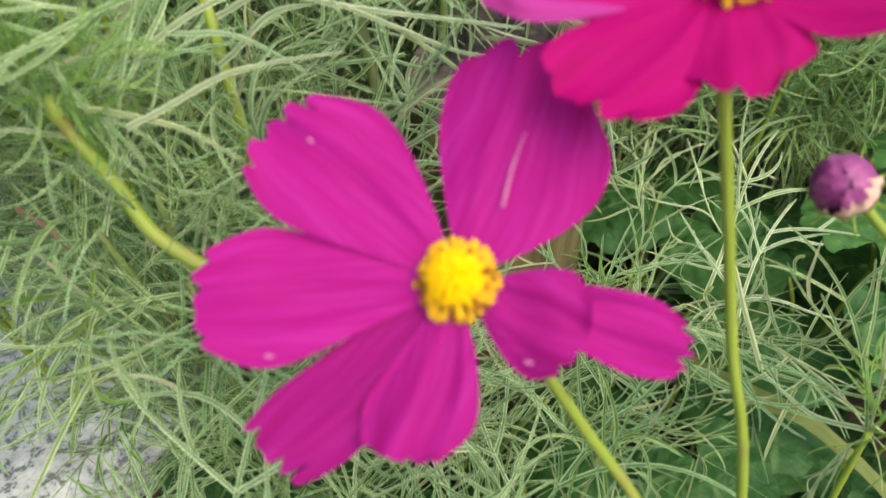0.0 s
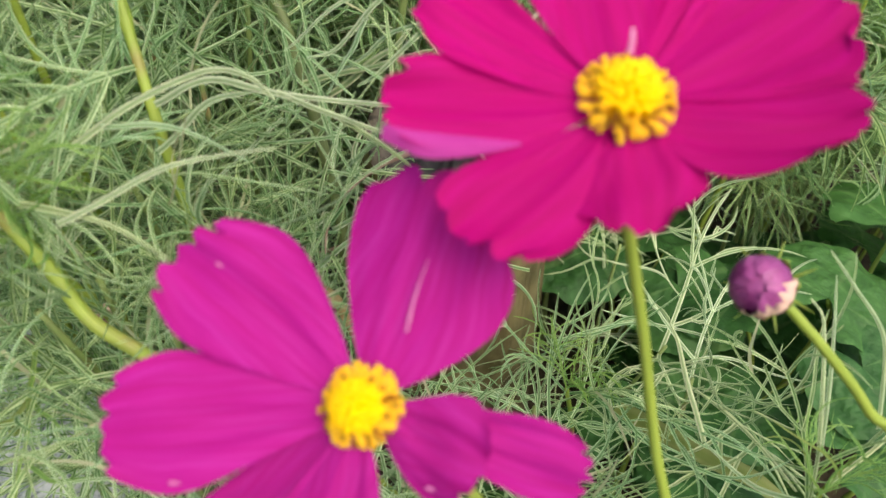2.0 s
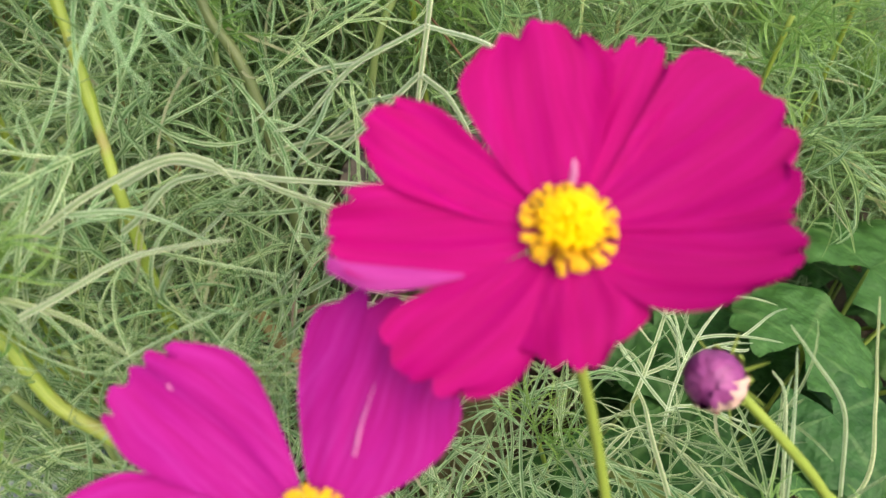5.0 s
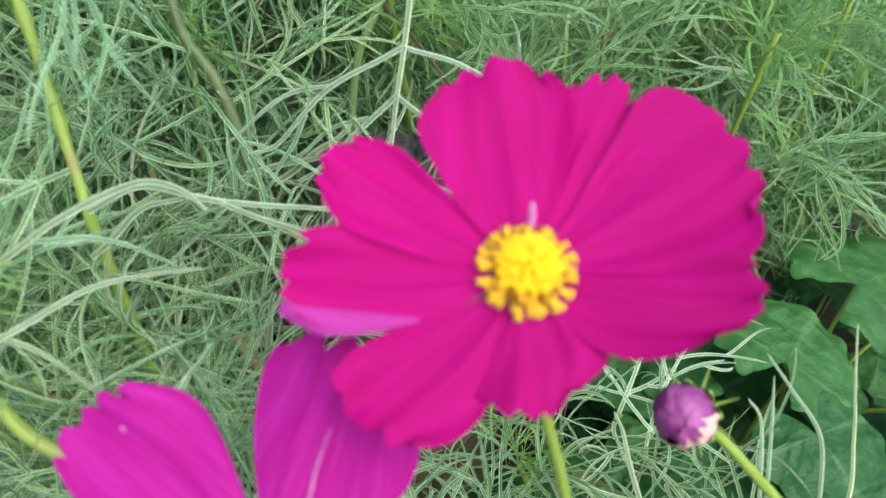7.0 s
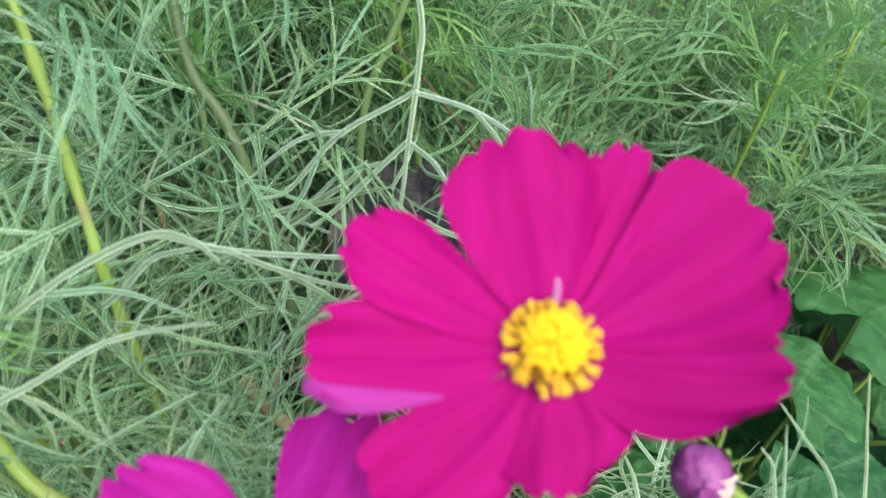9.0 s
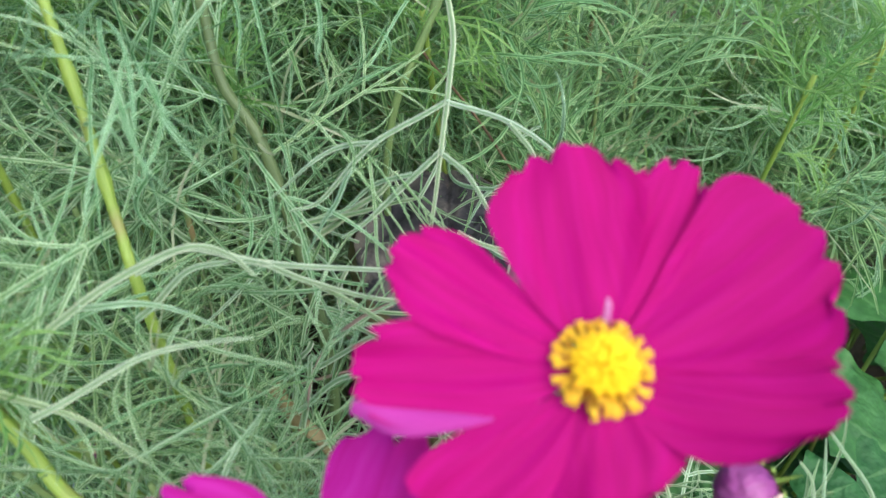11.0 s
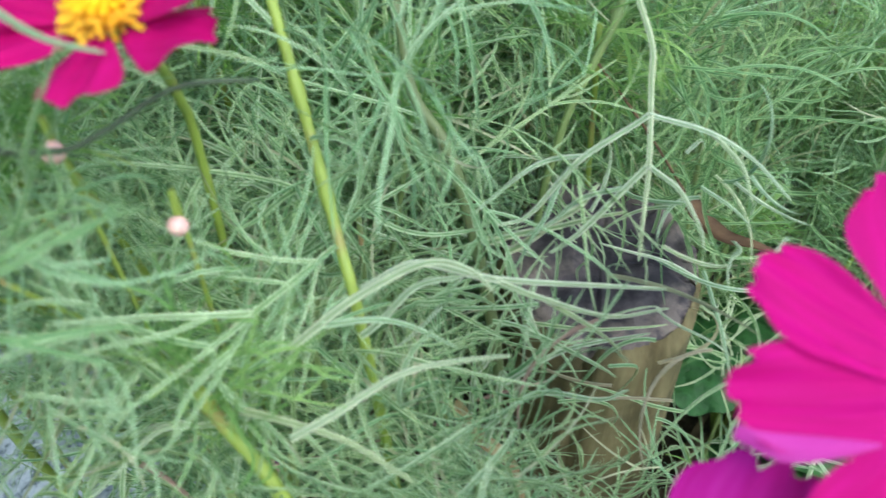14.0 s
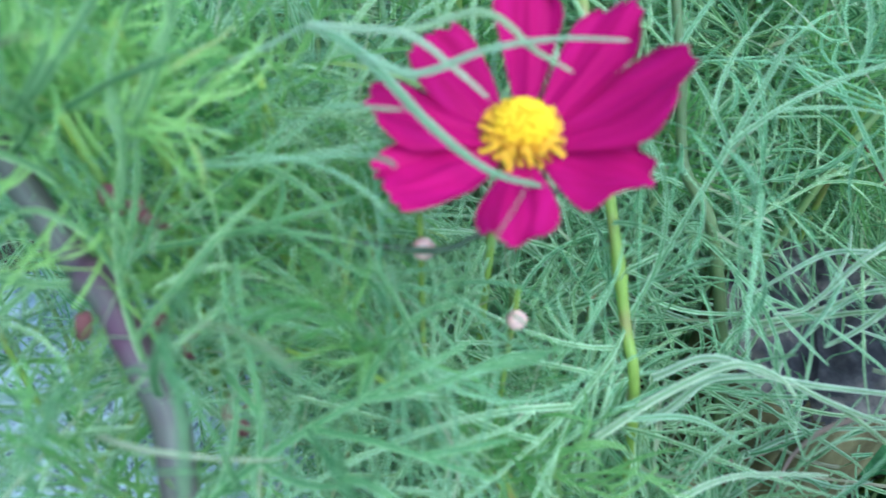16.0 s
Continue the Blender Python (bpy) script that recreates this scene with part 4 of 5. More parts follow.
root = (0.020, 0.170, 0.0)
p = big_plant("cosmos plant with a thick stem leaning to one side", root,
              [root, (-0.0200, 0.1400, 0.13), (-0.0471, 0.1293, 0.1686), (-0.0605, 0.1330, 0.1757), (-0.0709, 0.1366, 0.1827), (-0.0796, 0.1433, 0.1932), (-0.0877, 0.1481, 0.2029), (-0.092, 0.150, 0.212)],
              0.0021, 0.0017, (0.94,), 303, 0.5, 0.1)
hero_leaf(p, root, [
    (0.0013, [(-0.0877, 0.1481, 0.2029), (-0.0789, 0.1434, 0.2127), (-0.0593, 0.1370, 0.2131), (-0.0420, 0.1276, 0.2101)]),
    (0.0010, [(-0.0877, 0.1481, 0.2029), (-0.1000, 0.1400, 0.2080), (-0.1150, 0.1250, 0.2000)]),
    (0.0010, [(-0.0877, 0.1481, 0.2029), (-0.0980, 0.1550, 0.2180), (-0.1120, 0.1600, 0.2200)]),
], THREAD_PALE, "pale thread leaf at the top of the stem")

root = (-0.018, 0.200, 0.0)
STEM_OLIVE = stem_material("olive_green_stem", (0.10, 0.14, 0.05), (0.16, 0.20, 0.08), (0.14, 0.15, 0.06))
p = big_plant("cosmos plant with a thick olive-green stem beside the stake", root,
              [root, (-0.0190, 0.2050, 0.100), (-0.0185, 0.2075, 0.160), (-0.0328, 0.2284, 0.2194), (-0.0451, 0.2386, 0.2385), (-0.0493, 0.2480, 0.2571), (-0.056, 0.262, 0.285)], 0.0026, 0.0013, (0.85,), 324, 0.022, 0.20, STEM_OLIVE)
hero_leaf(p, root, [
    (0.0017, [(-0.0280, 0.1680, 0.1250), (-0.0240, 0.1760, 0.1470), (-0.0212, 0.1820, 0.1630), (-0.0190, 0.1860, 0.1750), (-0.0176, 0.1850, 0.1765)]),
    (0.0012, [(-0.0280, 0.1680, 0.1250), (-0.0225, 0.1900, 0.1080), (-0.0190, 0.2050, 0.1000)]),
], THREAD_PALE, "pale thread leaf with a hooked tip")

root = (-0.150, 0.090, 0.0)
p = big_plant("cosmos plant with a purplish ageing stem close to the stone", root,
              [root, (-0.1500, 0.1080, 0.19), (-0.1510, 0.1215, 0.2380), (-0.1536, 0.1300, 0.2503), (-0.1601, 0.1369, 0.2568), (-0.1695, 0.1464, 0.2649), (-0.1776, 0.1520, 0.2687), (-0.192, 0.162, 0.285)], 0.0038, 0.0030, (0.75,), 305, 0.030, 0.15, STEM_BROWN, GREEN_LEAVES)
WITHERED = mottled("withered_petal", ((0.3, (0.16, 0.05, 0.07)), (0.6, (0.30, 0.12, 0.12)), (0.85, (0.46, 0.30, 0.22))), 160, 0.8, 0.5, 0.002)
rng = random.Random(5)
for x, y, z in ((-0.1703, 0.1584, 0.2793), (-0.1649, 0.1574, 0.2778), (-0.1620, 0.1497, 0.2546), (-0.1477, 0.1391, 0.2419), (-0.1447, 0.1383, 0.2379),
                (-0.1483, 0.1345, 0.2297), (-0.1743, 0.1450, 0.2580), (-0.1428, 0.1450, 0.2404), (-0.1585, 0.1495, 0.2467)):
    sh = Sheet()
    a, b = rng.uniform(-0.6, 0.6), rng.uniform(0.004, 0.008)
    ribbon(sh, curve(local([(x, y, z), (x + b * 0.5 * math.sin(a), y - 0.001, z - b * 0.5), (x + b * math.sin(a * 1.8), y, z - b)], root), 8), rng.uniform(0.002, 0.0035), (0.2, -0.9, 0.3), 0.4, 0.6, True)
    part("withered_petal", sh.mesh("withered_petal", WITHERED), p, None, "withered dark reddish petal")

root = (-0.175, 0.215, 0.0)
p = big_plant("bushy cosmos plant with fresh bright shoots at the top", root,
              [root, (-0.1800, 0.1950, 0.12), (-0.1720, 0.1800, 0.22), (-0.1660, 0.1750, 0.27), (-0.168, 0.172, 0.305)], 0.0020, 0.0014, (0.8,), 316, 0.026, 0.15)
hero_leaf(p, root, [
    (0.0013, [(-0.1320, 0.1690, 0.3090), (-0.1225, 0.1646, 0.3068), (-0.1105, 0.1573, 0.2993), (-0.1000, 0.1537, 0.2937), (-0.0916, 0.1550, 0.2908)]),
    (0.0010, [(-0.1320, 0.1690, 0.3090), (-0.1172, 0.1664, 0.3097), (-0.1078, 0.1641, 0.3063), (-0.1016, 0.1620, 0.3020)]),
    (0.0010, [(-0.1172, 0.1664, 0.3097), (-0.1032, 0.1701, 0.3124), (-0.0956, 0.1682, 0.3082), (-0.0883, 0.1681, 0.3045)]),
    (0.0010, [(-0.1225, 0.1646, 0.3068), (-0.1131, 0.1626, 0.3052), (-0.1027, 0.1663, 0.3083), (-0.0903, 0.1698, 0.3095), (-0.0796, 0.1726, 0.3086)]),
    (0.0013, [(-0.1680, 0.1750, 0.2700), (-0.1520, 0.1730, 0.2950), (-0.1320, 0.1690, 0.3090)]),
], THREAD_PALE, "grey-green thread leaf reaching over the crimson flower")
# a thin dark side shoot that passes under the crimson flower
part("side_shoot", stem_mesh(local([(-0.1700, 0.1760, 0.2600), (-0.1373, 0.1646, 0.2664), (-0.1112, 0.1622, 0.2673), (-0.1017, 0.1650, 0.2699), (-0.0885, 0.1730, 0.2753), (-0.0745, 0.1818, 0.2725)], root), 0.0009, 0.0005, (), 24, 6, STEM_DARK), p)
root = (-0.120, 0.225, 0.0)
big_plant("bushy cosmos plant rising behind the crimson flower", root,
          [root, (-0.1180, 0.2150, 0.12), (-0.1250, 0.2050, 0.20), (-0.1320, 0.1980, 0.245)], 0.0018, 0.0013, (0.8,), 307, 0.024, 0.08)
root = (0.078, 0.205, 0.0)
p = big_plant("low young cosmos sprig beside the stake", root, [root, (0.0700, 0.1900, 0.06), (0.0608, 0.1758, 0.105)], 0.0012, 0.0009, (), 308, 0.03, 0.06)
root = (0.125, 0.110, 0.0)
p = big_plant("cosmos plant with upright pale curling threads", root, [root, (0.1230, 0.1180, 0.06), (0.1220, 0.1220, 0.12)], 0.0014, 0.0010, (), 309, 0.05, 0.07, None, LEAVES, True)
hero_leaf(p, root, [(w, q[::-1]) for w, q in [
    (0.0010, [(0.1173, 0.1546, 0.1890), (0.1239, 0.1493, 0.1814), (0.1339, 0.1412, 0.1676), (0.1360, 0.1300, 0.1450)]),
    (0.0010, [(0.1141, 0.1494, 0.1768), (0.1176, 0.1443, 0.1710), (0.1167, 0.1253, 0.1490), (0.1220, 0.1220, 0.1200)]),
    (0.0010, [(0.1450, 0.1640, 0.1900), (0.1470, 0.1570, 0.1750), (0.1500, 0.1500, 0.1580), (0.1490, 0.1380, 0.1380), (0.1300, 0.1280, 0.1200)]),
    (0.0010, [(0.1210, 0.1533, 0.1815), (0.1197, 0.1373, 0.1629), (0.1200, 0.1253, 0.1390)]),
    (0.0013, [(0.0845, 0.1625, 0.1532), (0.0871, 0.1582, 0.1483), (0.0905, 0.1491, 0.1379), (0.0948, 0.1389, 0.1262)]),
    (0.0012, [(0.0948, 0.1389, 0.1262), (0.1080, 0.1300, 0.1180), (0.1220, 0.1220, 0.1200)]),
]], THREAD_PALE, "upright pale threads with curled tips")


# ---- bright young shoots ----
def shoot(root, top, count, size, seed, kinds=None):
    rng = np.random.default_rng(seed)
    p = thing("cosmos_shoot", root, "young cosmos shoot with bright yellow-green feathery tip", "plant", "young cosmos shoots")
    line = local([root, Vector(root).lerp(Vector(top), 0.5) + Vector((0.004, 0.006, 0)), top], root)
    part("stem", stem_mesh(line, 0.0015, 0.0011, (), 14, 7), p)
    for k in range(count):
        at = line[2] + (line[1] - line[2]) * 0.45 * (k / count) ** 1.3
        part("young_leaf", (kinds or FRESH_LEAVES)[rng.integers(len(kinds or FRESH_LEAVES))], p, leaf_pose(at, rng.uniform(0, 360), rng.uniform(5, 75), rng.uniform(-60, 60), size * rng.uniform(0.8, 1.25)))


shoot((-0.205, 0.240, 0.0), (-0.1750, 0.1600, 0.2950), 24, 1.1, 1, LIME_LEAVES)
shoot((-0.165, 0.260, 0.0), (-0.1500, 0.1900, 0.2860), 12, 1.0, 2)
shoot((-0.150, 0.280, 0.0), (-0.1519, 0.1790, 0.2600), 8, 0.7, 3)
shoot((-0.160, 0.085, 0.0), (-0.1690, 0.1280, 0.2230), 10, 0.9, 4)
shoot((0.150, 0.320, 0.0), (0.1634, 0.2960, 0.2120), 7, 1.1, 5)
shoot((0.215, 0.360, 0.0), (0.2050, 0.3260, 0.2150), 6, 1.1, 6)
shoot((0.030, 0.310, 0.0), (0.0140, 0.2720, 0.2470), 12, 0.9, 7)
shoot((-0.070, 0.190, 0.0), (-0.0910, 0.1490, 0.2090), 6, 0.8, 8)
shoot((-0.130, 0.330, 0.0), (-0.1150, 0.2700, 0.2700), 12, 1.0, 10)


# ---- broad-leaved plants low on the ground ----
def broad_leaf_mesh(seed, r):
    """A rounded, scalloped leaf with raised veins; its stalk joins at the origin and it spreads along x."""
    rng = random.Random(seed)
    ph = rng.uniform(0, 6)
    sh, rings, n = Sheet(), 12, 97
    for k in range(rings + 1):
        q = k / rings
        for j in range(n):
            a = -2.75 + 5.5 * j / (n - 1)
            edge = r * (0.88 + 0.12 * math.cos(a)) * (1 + 0.075 * abs(math.sin(a * 5.2 + 0.3)) + 0.02 * math.sin(a * 3 + ph))
            x, y = q * edge * math.cos(a) + 0.12 * r * q, q * edge * math.sin(a)
            z = r * (0.05 * q * q * math.sin(a * 2 + ph) + 0.025 * q * math.cos(a * 10.4) * q - 0.08 * q ** 2 + 0.16 * q * (1 - q)) + 0.0034 * q * noise.noise((x * 110, y * 110, ph))
            sh.v.append((x, y, z))
            sh.uv.append((x / r, y / r))
    for k in range(rings):
        for j in range(n - 1):
            sh.f.append((k * n + j, (k + 1) * n + j, (k + 1) * n + j + 1, k * n + j + 1))
    return sh.mesh("broad_leaf", BROAD)


BROADS = [broad_leaf_mesh(k, 0.028 + 0.004 * (k % 3)) for k in range(5)]


def broad_plant(root, leaves, seed):
    rng = np.random.default_rng(seed)
    p = thing("broad_leaved_plant", root, "low plant with rounded scalloped dark green leaves", "plant", "broad-leaved plants")
    more = [(rng.uniform(-0.05, 0.05), rng.uniform(-0.04, 0.04), rng.uniform(0.025, 0.05), rng.uniform(0, 360), rng.uniform(4, 16), rng.uniform(0.7, 1.0)) for _ in range(4)]
    for dx, dy, z, yaw, tilt, size in list(leaves) + more:
        m = pose(dx, dy, z, rng.uniform(-14, 14), tilt, yaw) @ Matrix.Scale(size, 4)
        leaf = part("leaf", BROADS[rng.integers(5)], p, m)
        part("stalk", stem_mesh([np.array((0.0, 0, -0.004)), np.array((dx * 0.5, dy * 0.5, z * 0.7)), np.array((dx, dy, z - 0.001))], 0.0013, 0.0010, (), 10, 6, STEM), p)


broad_plant((0.205, 0.250, 0.0), [(-0.028, -0.024, 0.100, 50, 5, 1.05), (0.022, 0.022, 0.100, 25, 6, 1.3), (-0.055, -0.050, 0.066, 235, 12, 0.85), (0.036, -0.040, 0.085, -30, 10, 1.2), (0.080, 0.040, 0.080, 20, 10, 1.2)], 9)
broad_plant((0.235, 0.300, 0.0), [(0.010, 0.012, 0.055, 60, 12, 1.0), (0.030, -0.020, 0.040, -30, 8, 1.05), (-0.030, -0.030, 0.046, 200, 10, 1.0), (0.045, 0.050, 0.036, 50, 6, 1.3), (-0.030, 0.030, 0.030, 140, 8, 1.1)], 1)
broad_plant((0.170, 0.225, 0.0), [(0.020, 0.012, 0.077, 30, 10, 1.0), (-0.020, 0.020, 0.080, 130, 10, 0.95), (0.010, -0.030, 0.093, -70, 12, 1.0), (-0.035, -0.012, 0.058, 200, 8, 0.9), (0.045, -0.010, 0.054, -10, 6, 1.1)], 2)
broad_plant((0.150, 0.155, 0.0), [(0.020, 0.010, 0.080, 20, 12, 0.9), (-0.025, 0.010, 0.070, 160, 8, 0.85), (0.015, -0.025, 0.064, -60, 8, 0.9), (0.050, 0.020, 0.064, 20, 8, 1.0)], 3)
broad_plant((0.080, 0.165, 0.0), [(0.015, 0.018, 0.064, 50, 8, 0.8), (-0.020, 0.000, 0.054, 180, 10, 0.85), (0.010, -0.022, 0.070, -70, 8, 0.8), (0.030, 0.000, 0.048, 0, 8, 0.8)], 4)
broad_plant((0.115, 0.290, 0.0), [(0.020, 0.012, 0.058, 30, 8, 1.0), (-0.025, -0.010, 0.080, 200, 10, 0.9), (0.012, -0.032, 0.077, -70, 12, 1.0), (0.020, 0.045, 0.048, 70, 8, 1.0)], 5)
broad_plant((-0.040, 0.125, 0.0), [(0.015, 0.012, 0.040, 50, 8, 0.8), (-0.022, 0.004, 0.036, 180, 10, 0.85), (0.012, -0.020, 0.050, -60, 8, 0.8)], 6)
broad_plant((0.020, 0.120, 0.0), [(0.018, 0.010, 0.042, 40, 8, 0.8), (-0.022, -0.006, 0.038, 190, 10, 0.8), (0.010, -0.020, 0.036, -60, 8, 0.8)], 7)
broad_plant((0.330, 0.240, 0.0), [(0.010, 0.030, 0.050, 80, 8, 1.1), (-0.030, -0.010, 0.046, 200, 10, 1.0), (0.030, -0.020, 0.038, -30, 8, 1.0)], 8)


# ---- dead leaves, twig, dry blades ----
def blade(name, pts, width, material, label, category):
    sh = Sheet()
    ribbon(sh, curve(pts, 20), width, (0, -0.3, 0.9), 0.25, 0.35, True)
    return tagged(new(name, sh.mesh(name, material)), label, category)


blade("dead_leaf", [(-0.0330, 0.1880, 0.1600), (-0.0245, 0.1800, 0.1530), (-0.0143, 0.1739, 0.1450), (-0.010, 0.172, 0.110), (-0.012, 0.174, 0.0)], 0.0046, STRAW_LEAF, "curled yellow-brown dead leaf below the stake", "dead leaf")
blade("dry_blade", [(0.085, 0.190, 0.076), (0.1140, 0.1620, 0.0820), (0.1320, 0.1500, 0.0800), (0.160, 0.124, 0.060), (0.185, 0.105, 0.0)], 0.0075, thread_material("straw_blade", (0.34, 0.38, 0.15), (0.24, 0.30, 0.09), (0.4, 0.36, 0.2), 0.0), "long yellow-green drying blade near the ground", "leaf blade")
sh = Sheet()
tube(sh, curve([(0.095, 0.200, 0.030), (0.1190, 0.1780, 0.040), (0.1390, 0.1570, 0.040), (0.160, 0.132, 0.020), (0.185, 0.105, -0.004)], 24), [0.0052 - 0.0012 * math.sin(k * 0.9) for k in range(25)], 9)
tagged(new("twig", sh.mesh("twig", BARK)), "thick dark grey dead twig on the soil", "twig")
rng = random.Random(12)
for k in range(34):
    x, y, a = rng.uniform(-0.10, 0.25), rng.uniform(0.08, 0.38), rng.uniform(0, 6.28)
    ll = rng.uniform(0.02, 0.05)
    blade("dead_leaf", [(x, y, 0.004), (x + 0.5 * ll * math.cos(a), y + 0.5 * ll * math.sin(a), 0.012), (x + ll * math.cos(a), y + ll * math.sin(a), 0.003)], rng.uniform(0.003, 0.009), DRY, "small brown dead leaf lying on the soil", "dead leaf")


# ---- the mass of cosmos foliage ----
def canopy(x, y):
    z = 0.185 + 0.5 * (y - 0.19) - 0.6 * max(0.0, x - 0.03)
    if -0.045 < x < -0.015 and 0.185 < y < 0.280:
        z = min(z, 0.145)
    if -0.030 < x < 0.080 and y < 0.235:
        z = min(z, 0.095)
    if x >= 0.045 and y < 0.270:
        z = min(z, 0.075)
    return min(z, 0.33)


# plants that lean over the stone, with most of their leaves high up
rng = np.random.default_rng(55)
for x, y, dx, dy, h in ((-0.100, 0.236, -0.020, -0.091, 0.250), (-0.125, 0.258, -0.033, -0.103, 0.250), (-0.115, 0.256, -0.027, -0.096, 0.235), (-0.108, 0.236, -0.027, -0.056, 0.245),
                        (-0.135, 0.085, -0.050, 0.030, 0.235), (-0.150, 0.100, -0.060, 0.060, 0.265), (-0.125, 0.215, -0.040, -0.015, 0.265), (-0.130, 0.250, -0.060, -0.030, 0.270),
                        (-0.140, 0.270, -0.080, -0.030, 0.280), (-0.160, 0.080, -0.080, 0.060, 0.255), (-0.170, 0.075, -0.090, 0.090, 0.280)):
    plant = thing("cosmos_plant", (x, y, 0.0), "leafy cosmos plant leaning over the granite stone", "plant", "cosmos plants")
    line = [np.array((0, 0, -0.004)), np.array((dx * 0.25, dy * 0.25, h * 0.5)), np.array((dx, dy, h))]
    part("stem", stem_mesh(line, 0.0008, 0.0006, (), 12, 6, STEM), plant)
    leafy(rng, plant, line, 0.0013, 0.014, h - 0.080, LEAVES[:12] + GREEN_LEAVES[:2], h > 0.24, 0.78)

# a few leafy plants before the foot of the tall stem
for x, y, dx, dy, h in ((-0.060, 0.152, 0.004, -0.006, 0.172), (-0.030, 0.148, -0.006, 0.004, 0.158), (-0.078, 0.165, 0.002, -0.010, 0.180)):
    plant = thing("cosmos_plant", (x, y, 0.0), "leafy cosmos plant before the tall stem", "plant", "cosmos plants")
    line = [np.array((0, 0, -0.004)), np.array((dx * 0.3, dy * 0.3, h * 0.6)), np.array((dx, dy, h))]
    part("stem", stem_mesh(line, 0.0012, 0.0009, (), 12, 6, STEM_DULL), plant)
    leafy(rng, plant, line, 0.0012, 0.014, h - 0.060, LEAVES, False, 0.85)

# low leafy tops that lie over the edge of the stone
for x, y, dx, dy, h in ((-0.108, 0.248, -0.027, -0.053, 0.112), (-0.096, 0.238, -0.022, -0.058, 0.115), (-0.118, 0.262, -0.040, -0.045, 0.105), (-0.086, 0.222, -0.016, -0.052, 0.115), (-0.112, 0.256, -0.052, -0.050, 0.120)):
    plant = thing("cosmos_plant", (x, y, 0.0), "low cosmos plant spreading over the edge of the stone", "plant", "cosmos plants")
    line = [np.array((0, 0, -0.004)), np.array((dx * 0.3, dy * 0.3, h * 0.6)), np.array((dx, dy, h))]
    part("stem", stem_mesh(line, 0.0010, 0.0007, (), 12, 6, STEM_DULL), plant)
    leafy(rng, plant, line, 0.0010, 0.012, h - 0.050, LEAVES, False, 0.8)
hung = plant
for x, y, dx, dy, h in ((-0.082, 0.172, -0.008, -0.020, 0.100), (-0.066, 0.152, -0.004, -0.016, 0.095), (-0.060, 0.135, 0.000, -0.010, 0.085), (-0.095, 0.185, -0.006, -0.026, 0.100)):
    plant = thing("cosmos_plant", (x, y, 0.0), "low cosmos plant with threads hanging beside the stone", "plant", "cosmos plants")
    line = [np.array((0, 0, -0.004)), np.array((dx * 0.3, dy * 0.3, h * 0.6)), np.array((dx, dy, h))]
    part("stem", stem_mesh(line, 0.0010, 0.0007, (), 12, 6, STEM_DULL), plant)
    leafy(rng, plant, line, 0.0010, 0.010, h - 0.045, GREEN_LEAVES + LEAVES[:6], False, 0.8)
plant = hung
hero_leaf(plant, plant.location, [
    (0.0013, [(-0.1161, 0.1558, 0.1748), (-0.1085, 0.1528, 0.1713), (-0.1008, 0.1485, 0.1665), (-0.0947, 0.1452, 0.1627)]),
], STRAW, "thin reddish drying leaf stalk")
hero_leaf(plant, plant.location, [
    (0.0012, [(-0.0947, 0.1452, 0.1627), (-0.0954, 0.1394, 0.1562), (-0.0965, 0.1358, 0.1522), (-0.0969, 0.1292, 0.1447), (-0.0992, 0.1221, 0.1367), (-0.1010, 0.1098, 0.1230)]),
    (0.0011, [(-0.0962, 0.1358, 0.1522), (-0.1023, 0.1312, 0.1470), (-0.1100, 0.1281, 0.1436), (-0.1176, 0.1241, 0.1390)]),
    (0.0010, [(-0.0959, 0.1353, 0.1516), (-0.0916, 0.1328, 0.1487), (-0.0870, 0.1302, 0.1459)]),
    (0.0011, [(-0.0969, 0.1241, 0.1390), (-0.0900, 0.1211, 0.1356), (-0.0801, 0.1216, 0.1361)]),
    (0.0018, [(-0.1348, 0.1525, 0.1410), (-0.1196, 0.1533, 0.1419), (-0.1061, 0.1541, 0.1427), (-0.0943, 0.1528, 0.1412)]),
    (0.0012, [(-0.1161, 0.1558, 0.1748), (-0.1320, 0.1700, 0.1550), (-0.1480, 0.1950, 0.1300), (-0.1640, 0.2060, 0.1200)]),
], THREAD_FRESH, "yellow-green forked thread leaf over the stone")

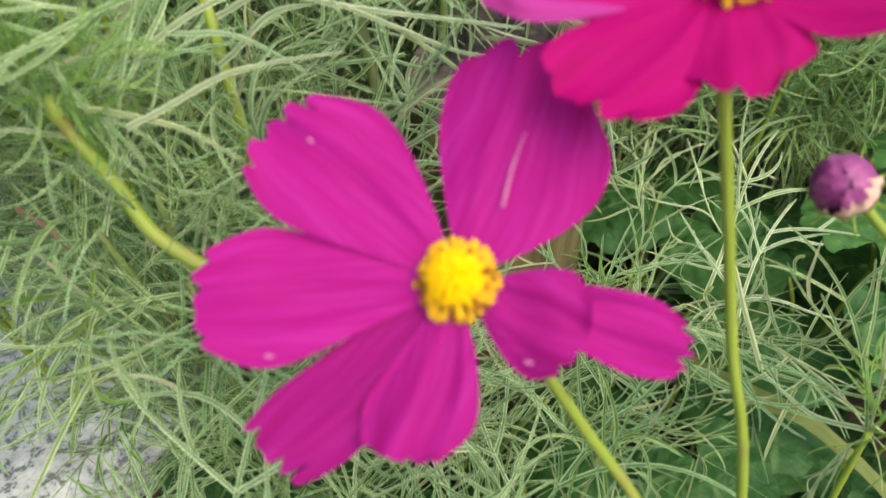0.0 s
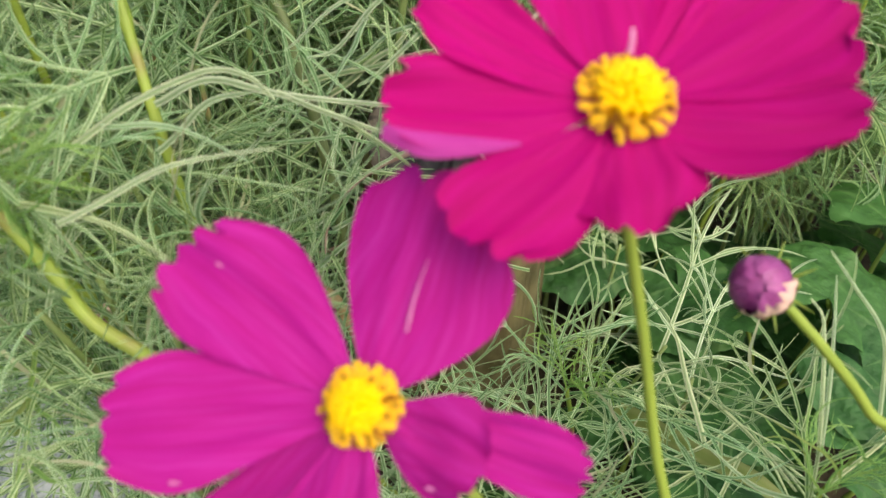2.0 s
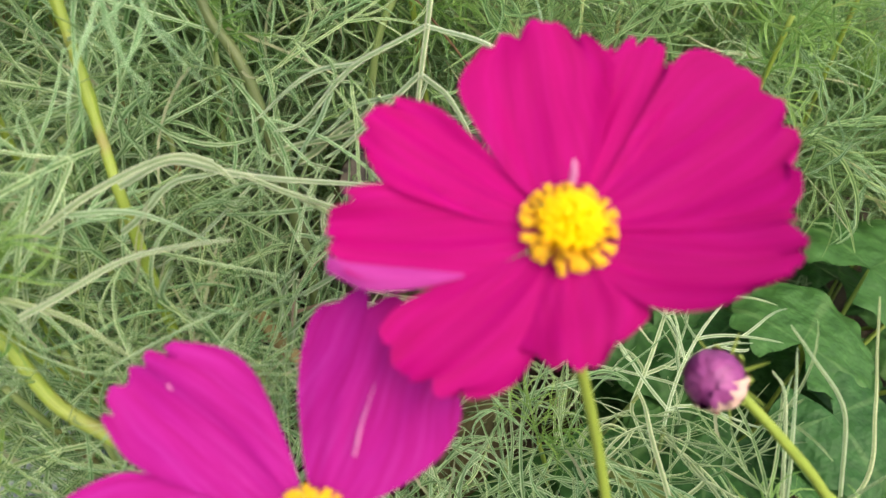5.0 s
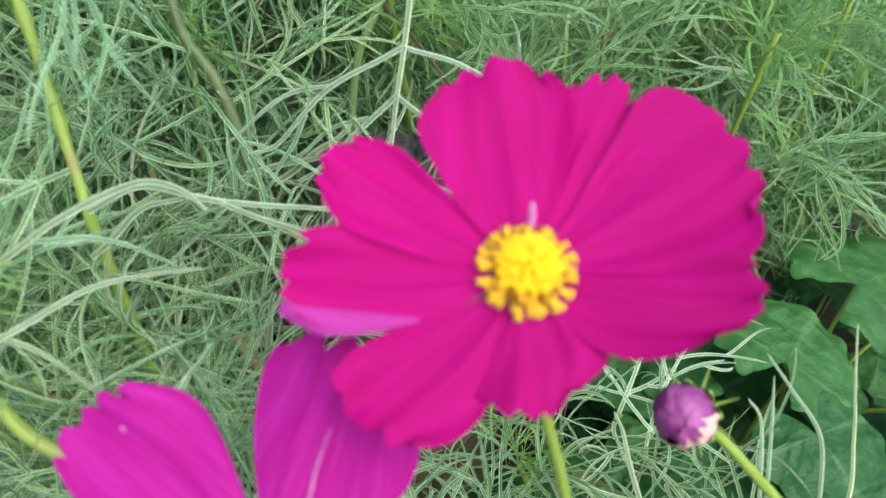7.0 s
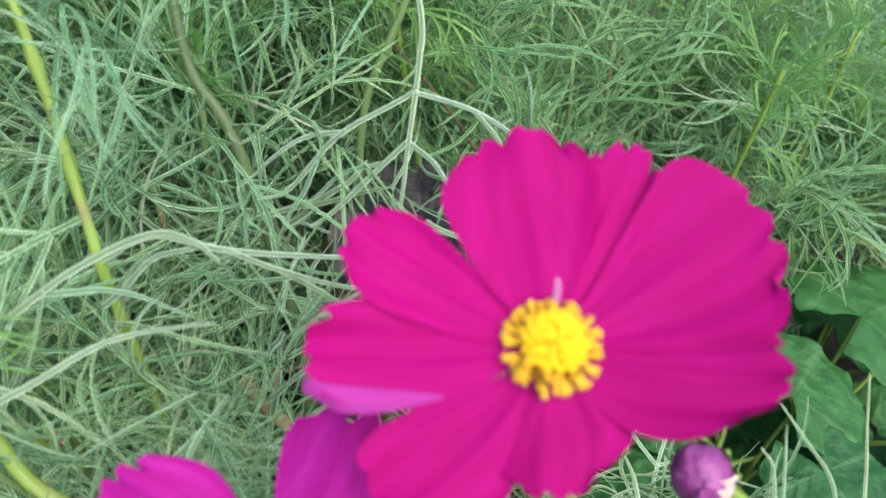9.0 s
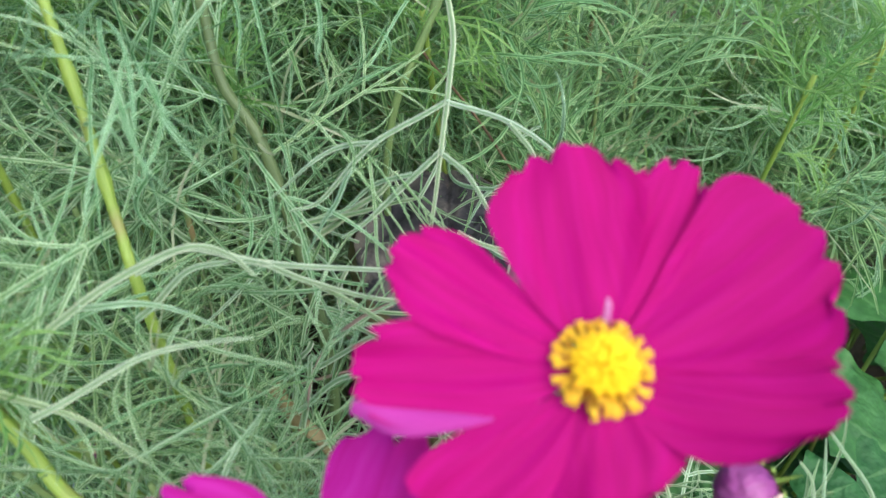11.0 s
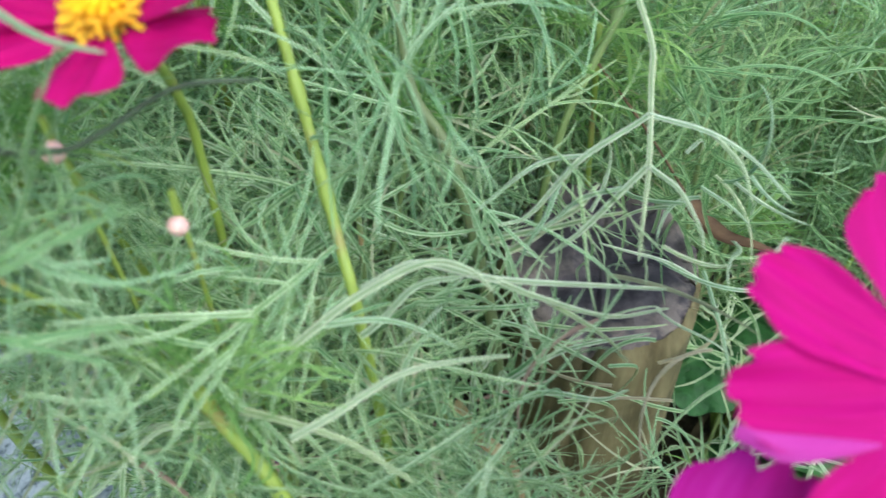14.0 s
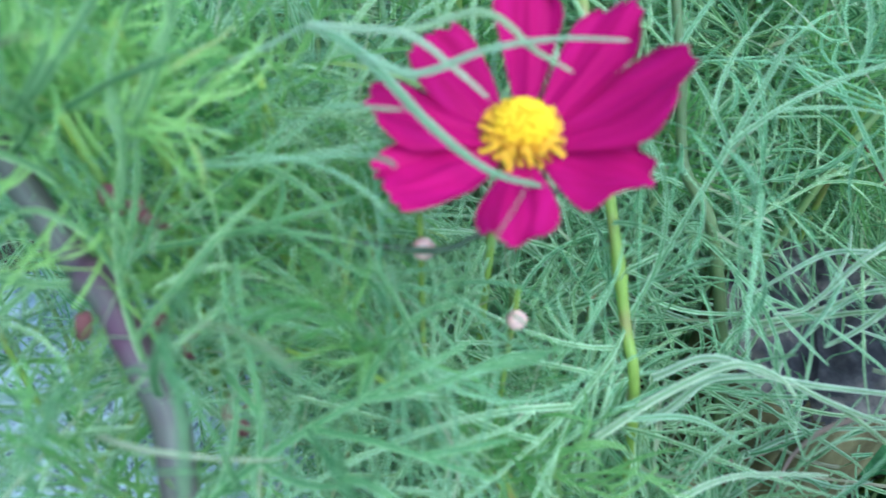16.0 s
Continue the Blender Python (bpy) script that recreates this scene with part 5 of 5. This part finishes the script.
rng = np.random.default_rng(77)
step = 0.036
for gy in range(13):
    for gx in range(21):
        x = -0.35 + gx * step + rng.uniform(-0.012, 0.012)
        y = 0.085 + gy * step + rng.uniform(-0.012, 0.012)
        if (y < 0.300 and math.hypot(x - 0.023, y - 0.246) < 0.066) or (x < -0.062 and y < 0.135) or (x < -0.078 and y < 0.200) or (x < -0.105 and y < 0.250) or (x > 0.125 and y < 0.335) or (0.058 < x and y < 0.300 and rng.random() < 0.6):
            continue
        h = canopy(x, y)
        if x > 0.045 and y < 0.27 and rng.random() < (0.85 if x > 0.058 else 0.55):
            continue
        if h < 0.04:
            continue
        lean = rng.uniform(-0.022, 0.022, 2)
        kind = "leafy green cosmos plant in the dense foliage" if h > 0.12 else "low leafy cosmos plant near the soil"
        plant = thing("cosmos_plant", (x, y, 0.0), kind, "plant", "cosmos plants")
        line = [np.array((0, 0, -0.004)), np.array((lean[0] * 0.3, lean[1] * 0.3, h * 0.5)), np.array((lean[0], lean[1], h))]
        part("stem", stem_mesh(line, 0.0016, 0.0010, (), 10, 6, STEM_DULL), plant)
        leafy(rng, plant, line, 0.0016, (0.036 if x > 0.08 else 0.026 if x > 0.02 else 0.021) if y < 0.38 else 0.032, (0.035 if x > 0.02 or y > 0.3 else max(h - 0.12, 0.03)), LEAVES + PALE_LEAVES[:1] if x < 0.055 else GREEN_LEAVES + LEAVES[:4], y > 0.2 and rng.random() < 0.35, 1.0)

# tall leafy tops over the broad-leaved plants
rng = np.random.default_rng(93)
for k in range(40):
    x, y = rng.uniform(0.085, 0.330), rng.uniform(0.325, 0.420)
    h = 0.140 + 0.30 * (y - 0.30) - 0.08 * (x - 0.10) + rng.uniform(-0.030, 0.020)
    lean = rng.uniform(-0.03, 0.03, 2)
    plant = thing("cosmos_plant", (x, y, 0.0), "green cosmos plant with drooping thread leaves", "plant", "cosmos plants")
    line = [np.array((0, 0, -0.004)), np.array((lean[0] * 0.3, lean[1] * 0.3, h * 0.5)), np.array((lean[0], lean[1] - 0.012, h))]
    part("stem", stem_mesh(line, 0.0013, 0.0009, (), 10, 6, STEM_DULL), plant)
    leafy(rng, plant, line, 0.0013, 0.018, h - 0.070, GREEN_LEAVES + LEAVES[:3], rng.random() < 0.5, 1.0)

# sparse pale growth among the broad leaves
rng = np.random.default_rng(95)
for x, y in ((0.086, 0.210), (0.112, 0.186), (0.090, 0.252)):
    h = rng.uniform(0.085, 0.115)
    lean = rng.uniform(-0.02, 0.02, 2)
    plant = thing("cosmos_plant", (x, y, 0.0), "sparse cosmos plant with pale threads among broad leaves", "plant", "cosmos plants")
    line = [np.array((0, 0, -0.004)), np.array((lean[0] * 0.3, lean[1] * 0.3, h * 0.5)), np.array((lean[0], lean[1], h))]
    part("stem", stem_mesh(line, 0.0010, 0.0008, (), 10, 6, STEM_DULL), plant)
    leafy(rng, plant, line, 0.0010, 0.026, h - 0.05, PALE_LEAVES + LEAVES[:4], False, 0.95)

# thick growth behind the stake
rng = np.random.default_rng(91)
for k in range(34):
    x, y = rng.uniform(-0.125, 0.105), rng.uniform(0.300, 0.390)
    if abs(x - 0.023) < 0.050:
        y = max(y, 0.328)
    h = canopy(x, y) + rng.uniform(-0.035, 0.012)
    lean = rng.uniform(-0.03, 0.03, 2)
    plant = thing("cosmos_plant", (x, y, 0.0), "dense feathery cosmos plant behind the wooden stake", "plant", "cosmos plants")
    line = [np.array((0, 0, -0.004)), np.array((lean[0] * 0.3, lean[1] * 0.3, h * 0.5)), np.array((lean[0], lean[1] - 0.012, h))]
    part("stem", stem_mesh(line, 0.0013, 0.0009, (), 10, 6, STEM_DULL), plant)
    leafy(rng, plant, line, 0.0013, 0.019, h - 0.09, GREEN_LEAVES + LEAVES[:7], False, 1.0)
